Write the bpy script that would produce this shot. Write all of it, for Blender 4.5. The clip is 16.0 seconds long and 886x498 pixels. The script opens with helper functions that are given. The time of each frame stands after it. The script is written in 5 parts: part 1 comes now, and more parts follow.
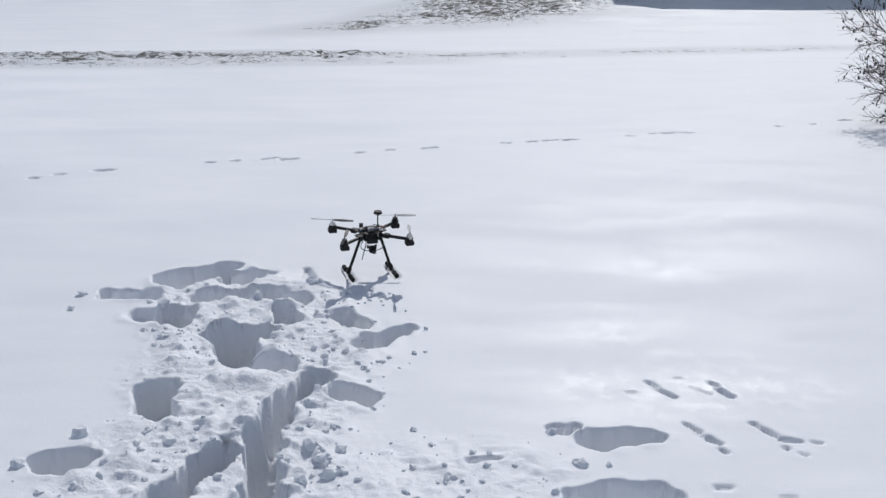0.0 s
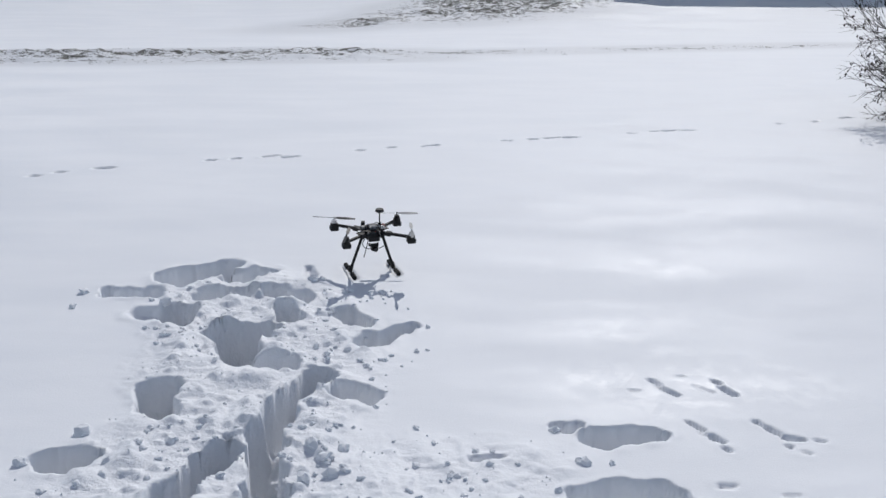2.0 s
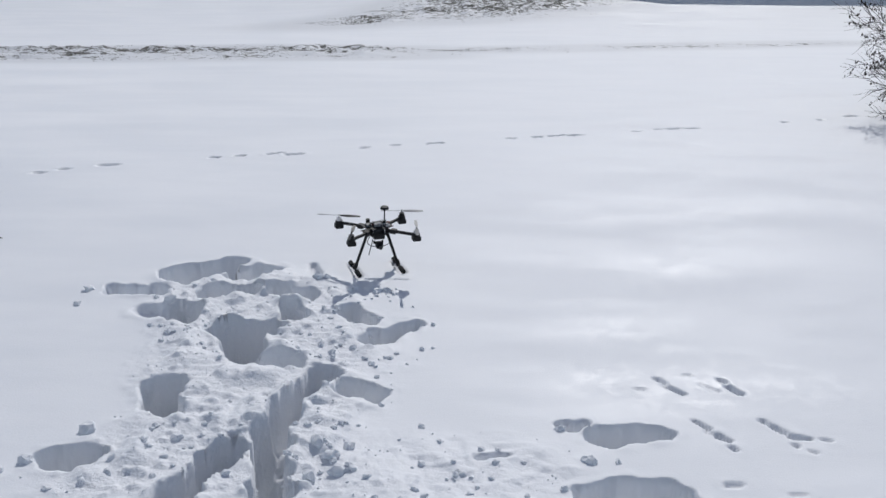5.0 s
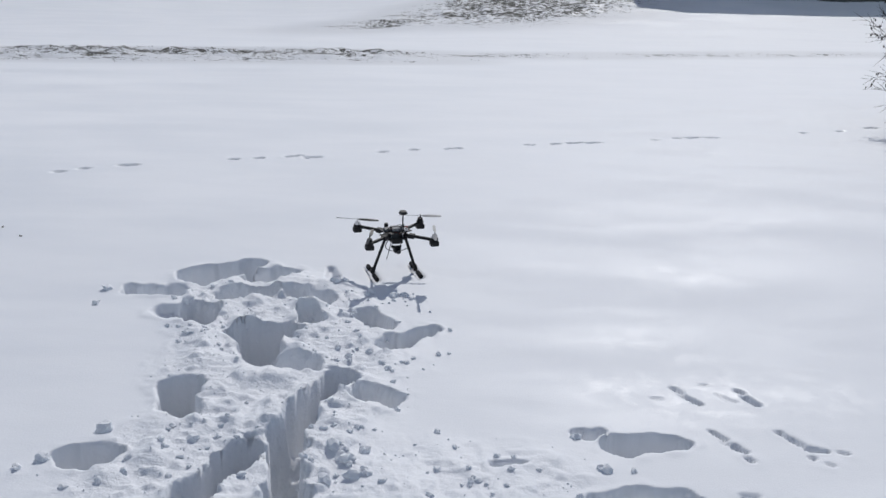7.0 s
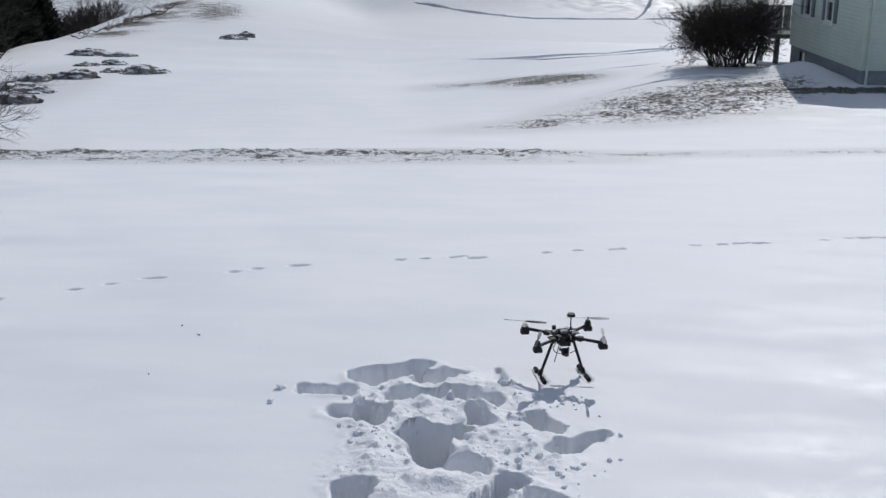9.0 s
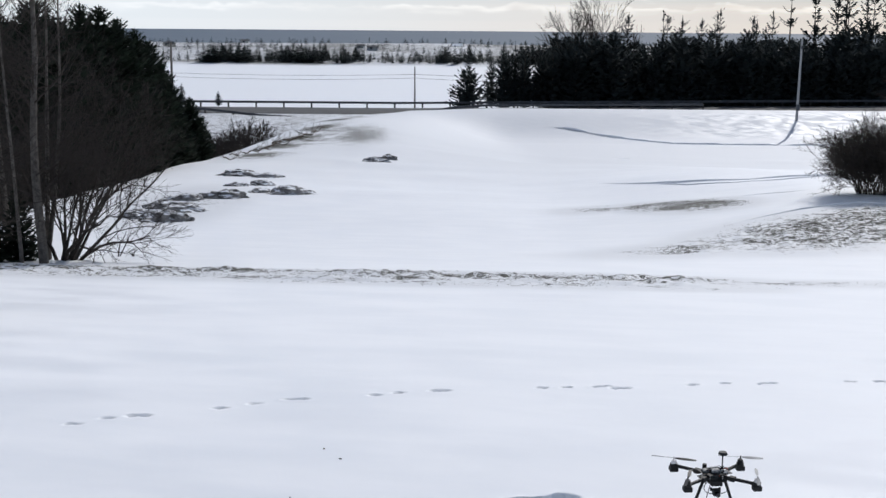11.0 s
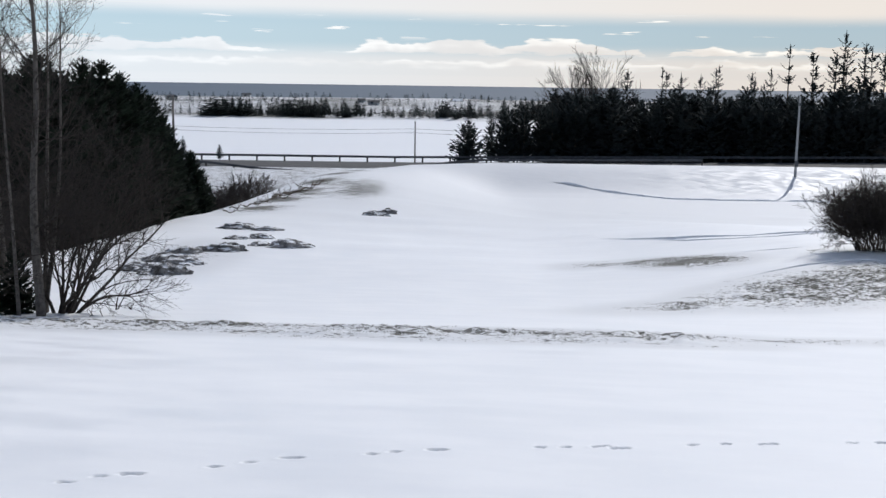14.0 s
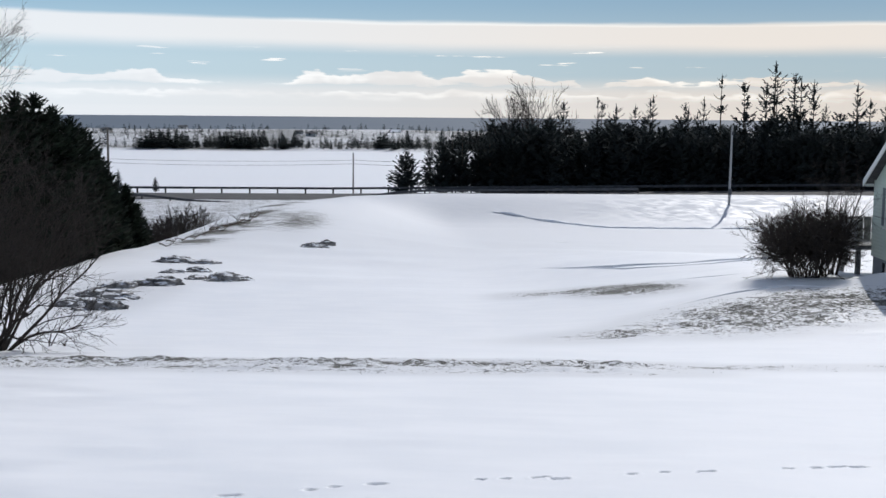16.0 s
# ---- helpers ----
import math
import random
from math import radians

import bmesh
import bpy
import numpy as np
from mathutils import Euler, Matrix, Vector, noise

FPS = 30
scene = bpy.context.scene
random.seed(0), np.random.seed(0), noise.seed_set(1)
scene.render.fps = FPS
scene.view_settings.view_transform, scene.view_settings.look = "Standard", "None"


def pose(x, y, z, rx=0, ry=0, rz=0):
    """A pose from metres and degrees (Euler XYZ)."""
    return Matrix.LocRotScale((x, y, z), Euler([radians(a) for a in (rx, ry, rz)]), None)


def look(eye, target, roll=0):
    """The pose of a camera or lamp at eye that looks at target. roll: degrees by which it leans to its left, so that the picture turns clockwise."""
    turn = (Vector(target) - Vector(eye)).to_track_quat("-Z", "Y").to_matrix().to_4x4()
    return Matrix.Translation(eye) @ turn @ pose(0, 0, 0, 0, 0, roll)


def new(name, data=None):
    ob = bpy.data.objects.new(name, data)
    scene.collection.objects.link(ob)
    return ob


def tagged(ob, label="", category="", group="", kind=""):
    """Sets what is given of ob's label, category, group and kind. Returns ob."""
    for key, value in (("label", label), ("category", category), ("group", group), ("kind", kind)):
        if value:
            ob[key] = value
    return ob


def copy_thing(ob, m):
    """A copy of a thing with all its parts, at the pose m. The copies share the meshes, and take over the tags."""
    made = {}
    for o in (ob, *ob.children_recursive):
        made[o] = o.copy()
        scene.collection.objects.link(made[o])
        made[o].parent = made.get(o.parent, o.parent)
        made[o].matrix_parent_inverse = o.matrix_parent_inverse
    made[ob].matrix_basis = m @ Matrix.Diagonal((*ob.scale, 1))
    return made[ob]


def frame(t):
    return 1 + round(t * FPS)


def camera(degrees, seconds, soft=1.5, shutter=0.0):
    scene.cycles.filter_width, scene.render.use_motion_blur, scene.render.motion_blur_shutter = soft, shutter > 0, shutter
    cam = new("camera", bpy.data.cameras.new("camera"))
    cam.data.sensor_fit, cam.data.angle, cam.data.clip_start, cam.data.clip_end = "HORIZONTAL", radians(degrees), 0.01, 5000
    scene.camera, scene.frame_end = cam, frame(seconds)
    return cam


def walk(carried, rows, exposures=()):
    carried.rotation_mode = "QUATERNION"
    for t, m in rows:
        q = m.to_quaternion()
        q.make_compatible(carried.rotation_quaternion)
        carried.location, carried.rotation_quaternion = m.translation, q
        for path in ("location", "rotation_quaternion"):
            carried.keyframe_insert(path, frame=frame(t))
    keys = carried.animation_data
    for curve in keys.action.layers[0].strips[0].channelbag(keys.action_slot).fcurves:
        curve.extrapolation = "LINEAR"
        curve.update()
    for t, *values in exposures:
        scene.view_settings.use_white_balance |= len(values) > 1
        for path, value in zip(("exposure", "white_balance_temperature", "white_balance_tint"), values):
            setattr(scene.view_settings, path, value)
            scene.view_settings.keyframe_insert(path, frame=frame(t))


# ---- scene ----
cam = camera(40.8, 16.0)
PATH = [
    (0, (0.0, -0.084, 2.604), (0.03, 1.787, 1.897), 2.1),
    (0.5, (-0.002, -0.078, 2.601), (0.022, 1.79, 1.887), 2.1),
    (1, (-0.007, -0.08, 2.606), (0.012, 1.787, 1.889), 2.0),
    (1.5, (-0.007, -0.075, 2.607), (0.014, 1.793, 1.893), 2.0),
    (2, (-0.014, -0.073, 2.603), (0.017, 1.796, 1.892), 2.1),
    (2.5, (-0.009, -0.073, 2.603), (0.024, 1.796, 1.894), 2.2),
    (3, (-0.017, -0.074, 2.602), (0.024, 1.795, 1.893), 2.2),
    (3.5, (-0.019, -0.075, 2.604), (0.02, 1.794, 1.894), 2.2),
    (4, (-0.022, -0.07, 2.602), (0.011, 1.799, 1.891), 2.1),
    (6.5, (-0.042, -0.06, 2.599), (-0.028, 1.806, 1.879), 2.6),
    (7, (-0.05, -0.063, 2.602), (-0.047, 1.807, 1.894), 2.9),
    (7.5, (-0.078, -0.064, 2.627), (-0.122, 1.824, 1.969), 2.9),
    (8, (-0.096, -0.066, 2.633), (-0.21, 1.837, 2.028), 2.1),
    (8.5, (-0.112, -0.072, 2.635), (-0.292, 1.835, 2.059), 1.2),
    (9, (-0.141, -0.073, 2.634), (-0.4, 1.828, 2.072), 0.7),
    (9.5, (-0.192, -0.057, 2.635), (-0.587, 1.835, 2.119), 0.1),
    (10, (-0.209, -0.031, 2.641), (-0.684, 1.856, 2.181), -0.1),
    (12.5, (-0.234, -0.01, 2.676), (-0.734, 1.905, 2.391), 0.8),
    (13, (-0.237, 0.011, 2.668), (-0.751, 1.924, 2.391), 0.5),
    (13.5, (-0.23, 0.03, 2.667), (-0.737, 1.944, 2.384), 0.5),
    (14, (-0.225, 0.034, 2.677), (-0.72, 1.952, 2.399), 0.8),
    (14.5, (-0.23, 0.061, 2.681), (-0.699, 1.989, 2.431), 0.8),
    (15, (-0.22, 0.069, 2.687), (-0.654, 2.009, 2.466), 0.7),
    (15.5, (-0.214, 0.078, 2.681), (-0.62, 2.024, 2.462), 0.4),
    (16, (-0.212, 0.055, 2.687), (-0.61, 2.002, 2.461), 0.5),
]
EXPOSURE = [(0, -0.55, 6300, 10.6), (4, -0.64, 6300, 10.6), (7, -0.65, 6300, 10.6), (9.6, -0.60, 6300, 10.6), (10.2, -0.42, 6300, 10.6), (12.3, -0.36, 6300, 10.6), (16.0, -0.40, 6300, 10.6)]
walk(cam, [(t, look(eye, target, roll)) for t, eye, target, roll in PATH], EXPOSURE)

# ---- sky and sun ----
SUN_ELEVATION, SUN_AZIMUTH = 38.0, 11.0  # degrees; the azimuth is to the right of straight ahead
world = bpy.data.worlds.new("world")
scene.world = world
world.use_nodes = True


class Nodes:
    """Short hand for building a node tree."""

    def __init__(self, tree):
        self.tree = tree

    def add(self, kind, inputs=None, node=None):
        node = node or self.tree.nodes.new(kind)
        for key, value in (inputs or {}).items():
            if isinstance(value, bpy.types.NodeSocket):
                self.tree.links.new(value, node.inputs[key])
            else:
                node.inputs[key].default_value = value
        return node

    def math(self, op, a, b=0.0, c=0.0, clamp=False):
        node = self.add("ShaderNodeMath", {0: a, 1: b, 2: c})
        node.operation, node.use_clamp = op, clamp
        return node.outputs[0]

    def noise(self, vector, scale, detail=3.0, rough=0.55, distort=0.0):
        return self.add("ShaderNodeTexNoise", {"Vector": vector, "Scale": scale, "Detail": detail, "Roughness": rough, "Distortion": distort}).outputs[0]

    def ramp(self, fac, lo, hi, a=0.0, b=1.0):
        node = self.add("ShaderNodeMapRange", {0: fac, 1: lo, 2: hi, 3: a, 4: b})
        node.interpolation_type = "SMOOTHSTEP"
        return node.outputs[0]

    def mix(self, fac, a, b):
        node = self.tree.nodes.new("ShaderNodeMix")
        node.data_type = "RGBA"
        return self.add("", {0: fac, 6: a, 7: b}, node).outputs[2]

    def scaled(self, vector, sx, sy, sz, turn=0.0):
        return self.add("ShaderNodeMapping", {0: vector, "Rotation": (0, 0, turn), "Scale": (sx, sy, sz)}).outputs[0]


def build_sky():
    n = Nodes(world.node_tree)
    back = world.node_tree.nodes["Background"]
    sky = n.add("ShaderNodeTexSky")
    sky.sky_type, sky.sun_disc = "NISHITA", False
    sky.sun_elevation, sky.sun_rotation = radians(SUN_ELEVATION), radians(SUN_AZIMUTH)
    sky.air_density, sky.dust_density, sky.ozone_density = 1.0, 0.3, 2.0
    at = n.add("ShaderNodeTexCoord").outputs["Generated"]
    part_xyz = n.add("ShaderNodeSeparateXYZ", {0: at})
    height = n.math("ARCTAN2", part_xyz.outputs[2], n.math("SQRT", n.math("ADD", n.math("MULTIPLY", part_xyz.outputs[0], part_xyz.outputs[0]), n.math("MULTIPLY", part_xyz.outputs[1], part_xyz.outputs[1]))))
    turn = n.math("ARCTAN2", part_xyz.outputs[0], part_xyz.outputs[1])
    degrees_up = n.math("MULTIPLY", height, 57.29578)
    flat = n.add("ShaderNodeCombineXYZ", {0: n.math("MULTIPLY", turn, 9.0), 1: n.math("MULTIPLY", degrees_up, 1.0), 2: 0.0}).outputs[0]
    wobble = n.noise(n.scaled(flat, 0.35, 0.25, 1), 1.0, 2.0)
    level = n.math("ADD", degrees_up, n.math("MULTIPLY", n.math("SUBTRACT", wobble, 0.5), 0.55))

    def band(middle, half):
        return n.ramp(n.math("ABSOLUTE", n.math("SUBTRACT", level, middle)), half, half * 0.35)

    streak = n.noise(n.scaled(flat, 0.30, 1.6, 1), 1.0, 2.5, 0.5)
    puffs = n.noise(n.scaled(flat, 5.5, 3.4, 1), 1.0, 4.0, 0.52)
    near_sun = n.ramp(n.math("ABSOLUTE", n.math("SUBTRACT", turn, radians(SUN_AZIMUTH))), 0.8, 0.05)
    across = n.add("ShaderNodeCombineXYZ", {0: n.math("MULTIPLY", turn, 57.29578), 1: 0.0, 2: 0.0}).outputs[0]
    billow = n.noise(n.scaled(flat, 2.2, 2.8, 1), 1.0, 5.0, 0.6)
    puffy = n.math("ADD", degrees_up, n.math("ADD", n.math("MULTIPLY", n.math("SUBTRACT", puffs, 0.5), 0.35), n.math("MULTIPLY", n.math("SUBTRACT", billow, 0.5), 0.75)))
    patchy = n.ramp(n.noise(n.scaled(flat, 0.8, 1.1, 1), 1.0, 4.0, 0.55), 0.40, 0.62, 0.15, 1.0)

    def row(base, tall, size, shift, least):
        """A line of heaped cloud on a level base: how far it covers, and how brightly its crests are lit."""
        swell = n.noise(n.add("ShaderNodeVectorMath", {0: across, 1: (shift, shift, 0)}).outputs[0], size, 4.0, 0.55)
        crest = n.math("MULTIPLY_ADD", n.ramp(swell, 0.34, 0.66), tall, base - least)
        over = n.math("MULTIPLY", n.ramp(n.math("SUBTRACT", crest, puffy), -0.03, 0.10), n.ramp(puffy, base - 0.22, base + 0.10))
        return over, n.math("MULTIPLY", n.math("MULTIPLY", over, patchy), n.ramp(n.math("SUBTRACT", crest, puffy), 0.50, 0.05))

    # a low sheet over the sea with two rows of heaped cloud, a long smooth veil above, small bits between, broken cloud higher up
    upper, upper_lit = row(1.36, 0.85, 0.16, 3.7, 0.10)
    lower, lower_lit = row(0.72, 0.55, 0.22, 41.0, -0.02)
    sheet_low = n.ramp(degrees_up, 1.9, 0.9, 0.0, 0.92)
    edge = n.noise(n.scaled(flat, 0.7, 0.9, 1), 1.0, 3.0)
    veil_level = n.math("ADD", degrees_up, n.math("ADD", n.math("MULTIPLY", n.math("SUBTRACT", edge, 0.5), 0.35), n.math("MULTIPLY", turn, 0.4)))
    veil = n.math("MULTIPLY", n.ramp(veil_level, 4.36, 4.10), n.ramp(veil_level, 2.55, 3.35))
    wisp = n.math("MULTIPLY", n.ramp(n.math("ABSOLUTE", n.math("SUBTRACT", veil_level, 4.18)), 0.13, 0.03), n.ramp(streak, 0.45, 0.62))
    bits = n.math("MULTIPLY", band(2.6, 0.7), n.ramp(n.noise(n.scaled(flat, 1.7, 4.2, 1), 1.0, 4.0, 0.5), 0.63, 0.67))
    high = n.math("MULTIPLY", n.ramp(level, 5.5, 9.0), n.ramp(n.noise(n.scaled(at, 2.0, 2.0, 7.0), 1.0, 5.0), 0.47, 0.62))
    cover = n.math("MAXIMUM", n.math("MAXIMUM", upper, lower), n.math("MAXIMUM", n.math("MULTIPLY", veil, 0.9), n.math("MAXIMUM", bits, n.math("MULTIPLY", high, 0.7))))
    cover = n.math("MAXIMUM", n.math("MAXIMUM", cover, sheet_low), n.ramp(degrees_up, 0.9, 0.2))
    lit = n.math("MAXIMUM", n.math("MAXIMUM", upper_lit, lower_lit), n.math("MAXIMUM", bits, n.math("MULTIPLY", wisp, 0.8)))
    pale = n.mix(near_sun, (1.08, 1.13, 1.16, 1), (1.03, 0.93, 0.82, 1))
    pale = n.mix(n.ramp(degrees_up, 2.2, 3.2), pale, n.mix(near_sun, (1.16, 1.18, 1.19, 1), (1.20, 1.08, 0.95, 1)))
    cloud = n.mix(lit, pale, n.mix(near_sun, (1.24, 1.27, 1.28, 1), (1.48, 1.40, 1.25, 1)))
    tint = n.add("ShaderNodeVectorMath", {0: sky.outputs[0], 1: (0.075, 0.078, 0.088)})
    tint.operation = "MULTIPLY"
    blue = tint.outputs[0]
    haze = n.mix(n.ramp(degrees_up, 2.2, 6.0), n.mix(near_sun, (0.74, 0.95, 1.06, 1), (0.55, 0.70, 0.78, 1)), n.mix(near_sun, (0.40, 0.66, 0.86, 1), (0.31, 0.50, 0.66, 1)))
    air = n.mix(n.ramp(degrees_up, 3.0, 22.0, 0.85, 0.0), blue, haze)
    n.tree.links.new(n.mix(cover, air, cloud), back.inputs[0])
    back.inputs[1].default_value = 1.0


build_sky()
sun = new("sun", bpy.data.lights.new("sun", "SUN"))
sun.data.energy, sun.data.angle, sun.data.color = 3.7, radians(0.6), (1.0, 0.965, 0.91)
_a, _e = radians(SUN_AZIMUTH), radians(SUN_ELEVATION)
sun.matrix_world = look((100 * math.sin(_a) * math.cos(_e), 100 * math.cos(_a) * math.cos(_e), 100 * math.sin(_e)), (0, 0, 0))


# ---- materials ----
def material(name, base, rough=0.7, vary=0.25, scale=8.0, metal=0.0, bump=0.0, bump_scale=40.0, second=None, coords="Object", spec=0.5):
    """A surface with two scales of variation in tone, and fine relief."""
    m = bpy.data.materials.new(name)
    m.use_nodes = True
    n = Nodes(m.node_tree)
    shader = m.node_tree.nodes["Principled BSDF"]
    at = n.add("ShaderNodeTexCoord").outputs[coords]
    big, fine = n.noise(at, scale, 3.0), n.noise(at, scale * 7.3, 4.0)
    dark = tuple(c * (1 - vary) for c in base) + (1,)
    light = tuple(min(1, c * (1 + vary)) for c in (second or base)) + (1,)
    tone = n.math("ADD", n.math("MULTIPLY", big, 0.6), n.math("MULTIPLY", fine, 0.4))
    each = n.add("ShaderNodeObjectInfo").outputs["Random"]
    tone = n.math("ADD", n.ramp(tone, 0.33, 0.67), n.math("MULTIPLY", n.math("SUBTRACT", each, 0.5), 0.25), clamp=True)
    n.tree.links.new(n.mix(tone, dark, light), shader.inputs["Base Color"])
    n.tree.links.new(n.ramp(fine, 0.3, 0.7, max(0.02, rough - 0.08), min(1, rough + 0.08)), shader.inputs["Roughness"])
    shader.inputs["Metallic"].default_value = metal
    shader.inputs["Specular IOR Level"].default_value = spec
    if bump:
        relief = n.add("ShaderNodeBump", {"Strength": bump, "Distance": 0.01, "Height": n.noise(at, bump_scale, 4.0)})
        n.tree.links.new(relief.outputs[0], shader.inputs["Normal"])
    return m


def snow_material(name, with_ground):
    m = bpy.data.materials.new(name)
    m.use_nodes = True
    n = Nodes(m.node_tree)
    shader = m.node_tree.nodes["Principled BSDF"]
    at = n.add("ShaderNodeTexCoord").outputs["Object"]
    along = n.scaled(at, 1.0, 2.6, 1.0, radians(-14.6))
    crust, grains, drift = n.noise(along, 0.7, 3.0), n.noise(at, 110.0, 2.0), n.noise(along, 2.6, 3.0)
    tone = n.mix(n.ramp(crust, 0.3, 0.7), (0.785, 0.805, 0.84, 1), (0.84, 0.855, 0.882, 1))
    rough = n.ramp(n.math("ADD", n.math("MULTIPLY", crust, 0.7), n.math("MULTIPLY", grains, 0.3)), 0.35, 0.65, 0.45, 0.75)
    glaze = n.math("MULTIPLY", n.ramp(n.noise(n.scaled(at, 1.0, 1.5, 1.0, radians(-14.6)), 0.45, 3.0), 0.52, 0.64), n.ramp(n.noise(at, 8.0, 5.0, 0.7), 0.46, 0.60))
    rough = n.math("SUBTRACT", rough, n.math("MULTIPLY", glaze, 0.04))
    height = n.math("ADD", n.math("MULTIPLY", drift, 0.20), n.math("MULTIPLY", grains, 0.12))
    if with_ground:
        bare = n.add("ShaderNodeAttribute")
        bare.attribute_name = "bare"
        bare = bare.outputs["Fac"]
        clumps = n.noise(n.scaled(at, 1.0, 1.5, 1.0, radians(-24)), 7.6, 6.0, 0.72, 0.3)
        clumps = n.math("ADD", n.math("MULTIPLY", clumps, 0.7), n.math("MULTIPLY", n.noise(n.scaled(at, 1, 2.0, 1, radians(-14.6)), 0.9, 4.0), 0.3))
        clumps = n.math("MULTIPLY_ADD", clumps, 2.1, -0.55)
        shown = n.ramp(n.math("ADD", bare, clumps), 0.98, 1.06)
        shown = n.math("MULTIPLY", shown, n.ramp(bare, 0.26, 0.36))
        blades = n.noise(at, 17.0, 5.0, 0.75)
        turf = n.mix(n.ramp(blades, 0.35, 0.68), (0.030, 0.032, 0.031, 1), (0.24, 0.235, 0.21, 1))
        # greys thin snow near turf; over the far field, dimmer light painted into colour
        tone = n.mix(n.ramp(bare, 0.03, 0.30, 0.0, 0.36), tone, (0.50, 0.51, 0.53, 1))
        tone = n.mix(shown, tone, turf)
        rough = n.math("ADD", n.math("MULTIPLY", rough, n.math("SUBTRACT", 1.0, shown)), n.math("MULTIPLY", shown, 0.95))
        height = n.math("SUBTRACT", height, n.math("MULTIPLY", shown, n.math("SUBTRACT", 1.5, n.math("MULTIPLY", blades, 1.6))))
    if with_ground:
        kicked = n.add("ShaderNodeAttribute")
        kicked.attribute_name = "kicked"
        crumbs = n.math("ADD", n.noise(at, 42.0, 4.0, 0.6), n.noise(at, 16.0, 3.0, 0.6))
        height = n.math("ADD", height, n.math("MULTIPLY", n.math("MULTIPLY", kicked.outputs["Fac"], 1.0), crumbs))
    n.tree.links.new(tone, shader.inputs["Base Color"])
    n.tree.links.new(rough, shader.inputs["Roughness"])
    relief = n.add("ShaderNodeBump", {"Strength": 0.4, "Distance": 0.02, "Height": height})
    n.tree.links.new(relief.outputs[0], shader.inputs["Normal"])
    n.tree.links.new(n.math("MULTIPLY_ADD", glaze, 0.12, 0.20), shader.inputs["Specular IOR Level"])
    return m


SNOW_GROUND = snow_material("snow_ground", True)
SNOW = snow_material("snow", False)
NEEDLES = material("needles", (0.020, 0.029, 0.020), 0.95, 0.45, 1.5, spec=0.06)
# needles for distant trees, lifted bluish: haze painted into the base colour
NEEDLES_HAZY = material("needles_hazy", (0.036, 0.044, 0.044), 0.95, 0.4, 0.4, spec=0.05)
BARK = material("bark", (0.085, 0.066, 0.05), 0.9, 0.4, 9.0, bump=0.6, spec=0.2)
BARK_GREY = material("bark_grey", (0.11, 0.097, 0.085), 0.9, 0.4, 9.0, bump=0.6, spec=0.2)
TWIG = material("twig", (0.046, 0.038, 0.033), 0.9, 0.35, 12.0, spec=0.2)
BUD = material("bud", (0.035, 0.030, 0.022), 0.8, 0.4, 30.0)
GRASS = material("dry_grass", (0.055, 0.053, 0.048), 0.9, 0.5, 3.0, second=(0.12, 0.115, 0.10), spec=0.2)
CARBON = material("carbon", (0.007, 0.007, 0.008), 0.5, 0.3, 60.0, bump=0.1, bump_scale=300.0, spec=0.25)
BLACK_PLASTIC = material("black_plastic", (0.009, 0.009, 0.010), 0.55, 0.3, 50.0, spec=0.3)
FOAM = material("foam", (0.010, 0.010, 0.011), 0.95, 0.3, 80.0, bump=0.4, bump_scale=400.0)
METAL = material("metal", (0.55, 0.55, 0.57), 0.3, 0.15, 60.0, metal=1.0)
COPPER = material("copper", (0.55, 0.28, 0.12), 0.4, 0.3, 200.0, metal=1.0)
PROP_WHITE = material("propeller_grey", (0.30, 0.30, 0.30), 0.6, 0.08, 30.0)
RED_WIRE = material("red_wire", (0.35, 0.03, 0.02), 0.5, 0.2, 60.0)
CIRCUIT = material("circuit_board", (0.05, 0.07, 0.09), 0.45, 0.5, 90.0, second=(0.22, 0.22, 0.22))
LENS = material("lens", (0.008, 0.008, 0.012), 0.08, 0.1, 20.0)
CONCRETE = material("concrete", (0.22, 0.24, 0.26), 0.9, 0.14, 1.5, bump=0.4, bump_scale=25.0)
ASPHALT = material("asphalt", (0.055, 0.055, 0.058), 0.9, 0.3, 0.8, bump=0.5, bump_scale=30.0)
STEEL = material("galvanised_steel", (0.075, 0.08, 0.09), 0.8, 0.25, 1.2, metal=0.2)
POST_WOOD = material("post_wood", (0.045, 0.04, 0.036), 0.9, 0.35, 5.0, bump=0.5)
POLE_WOOD = material("pole_wood", (0.13, 0.115, 0.10), 0.9, 0.25, 1.2, bump=0.4)
POLE_GREY = material("pole_grey", (0.30, 0.30, 0.30), 0.7, 0.15, 1.0)
CABLE = material("cable", (0.05, 0.05, 0.055), 0.7, 0.1, 3.0)
ROOFING = material("shingle", (0.09, 0.09, 0.095), 0.95, 0.3, 5.0, bump=0.5, bump_scale=30.0)
WHITE_PAINT = material("white_paint", (0.72, 0.74, 0.72), 0.6, 0.08, 2.0)
SHUTTER = material("shutter_paint", (0.13, 0.16, 0.17), 0.6, 0.15, 4.0)
DECK_WOOD = material("deck_wood", (0.21, 0.21, 0.205), 0.9, 0.3, 3.0, bump=0.5)


def siding_material():
    m = material("siding", (0.52, 0.60, 0.53), 0.55, 0.06, 0.7)
    n = Nodes(m.node_tree)
    shader = m.node_tree.nodes["Principled BSDF"]
    z = n.add("ShaderNodeSeparateXYZ", {0: n.add("ShaderNodeTexCoord").outputs["Object"]}).outputs[2]
    lap = n.math("FRACT", n.math("MULTIPLY", z, 9.0))
    relief = n.add("ShaderNodeBump", {"Strength": 0.8, "Distance": 0.02, "Height": n.ramp(lap, 0.0, 1.0, 1.0, 0.0)})
    n.tree.links.new(relief.outputs[0], shader.inputs["Normal"])
    return m


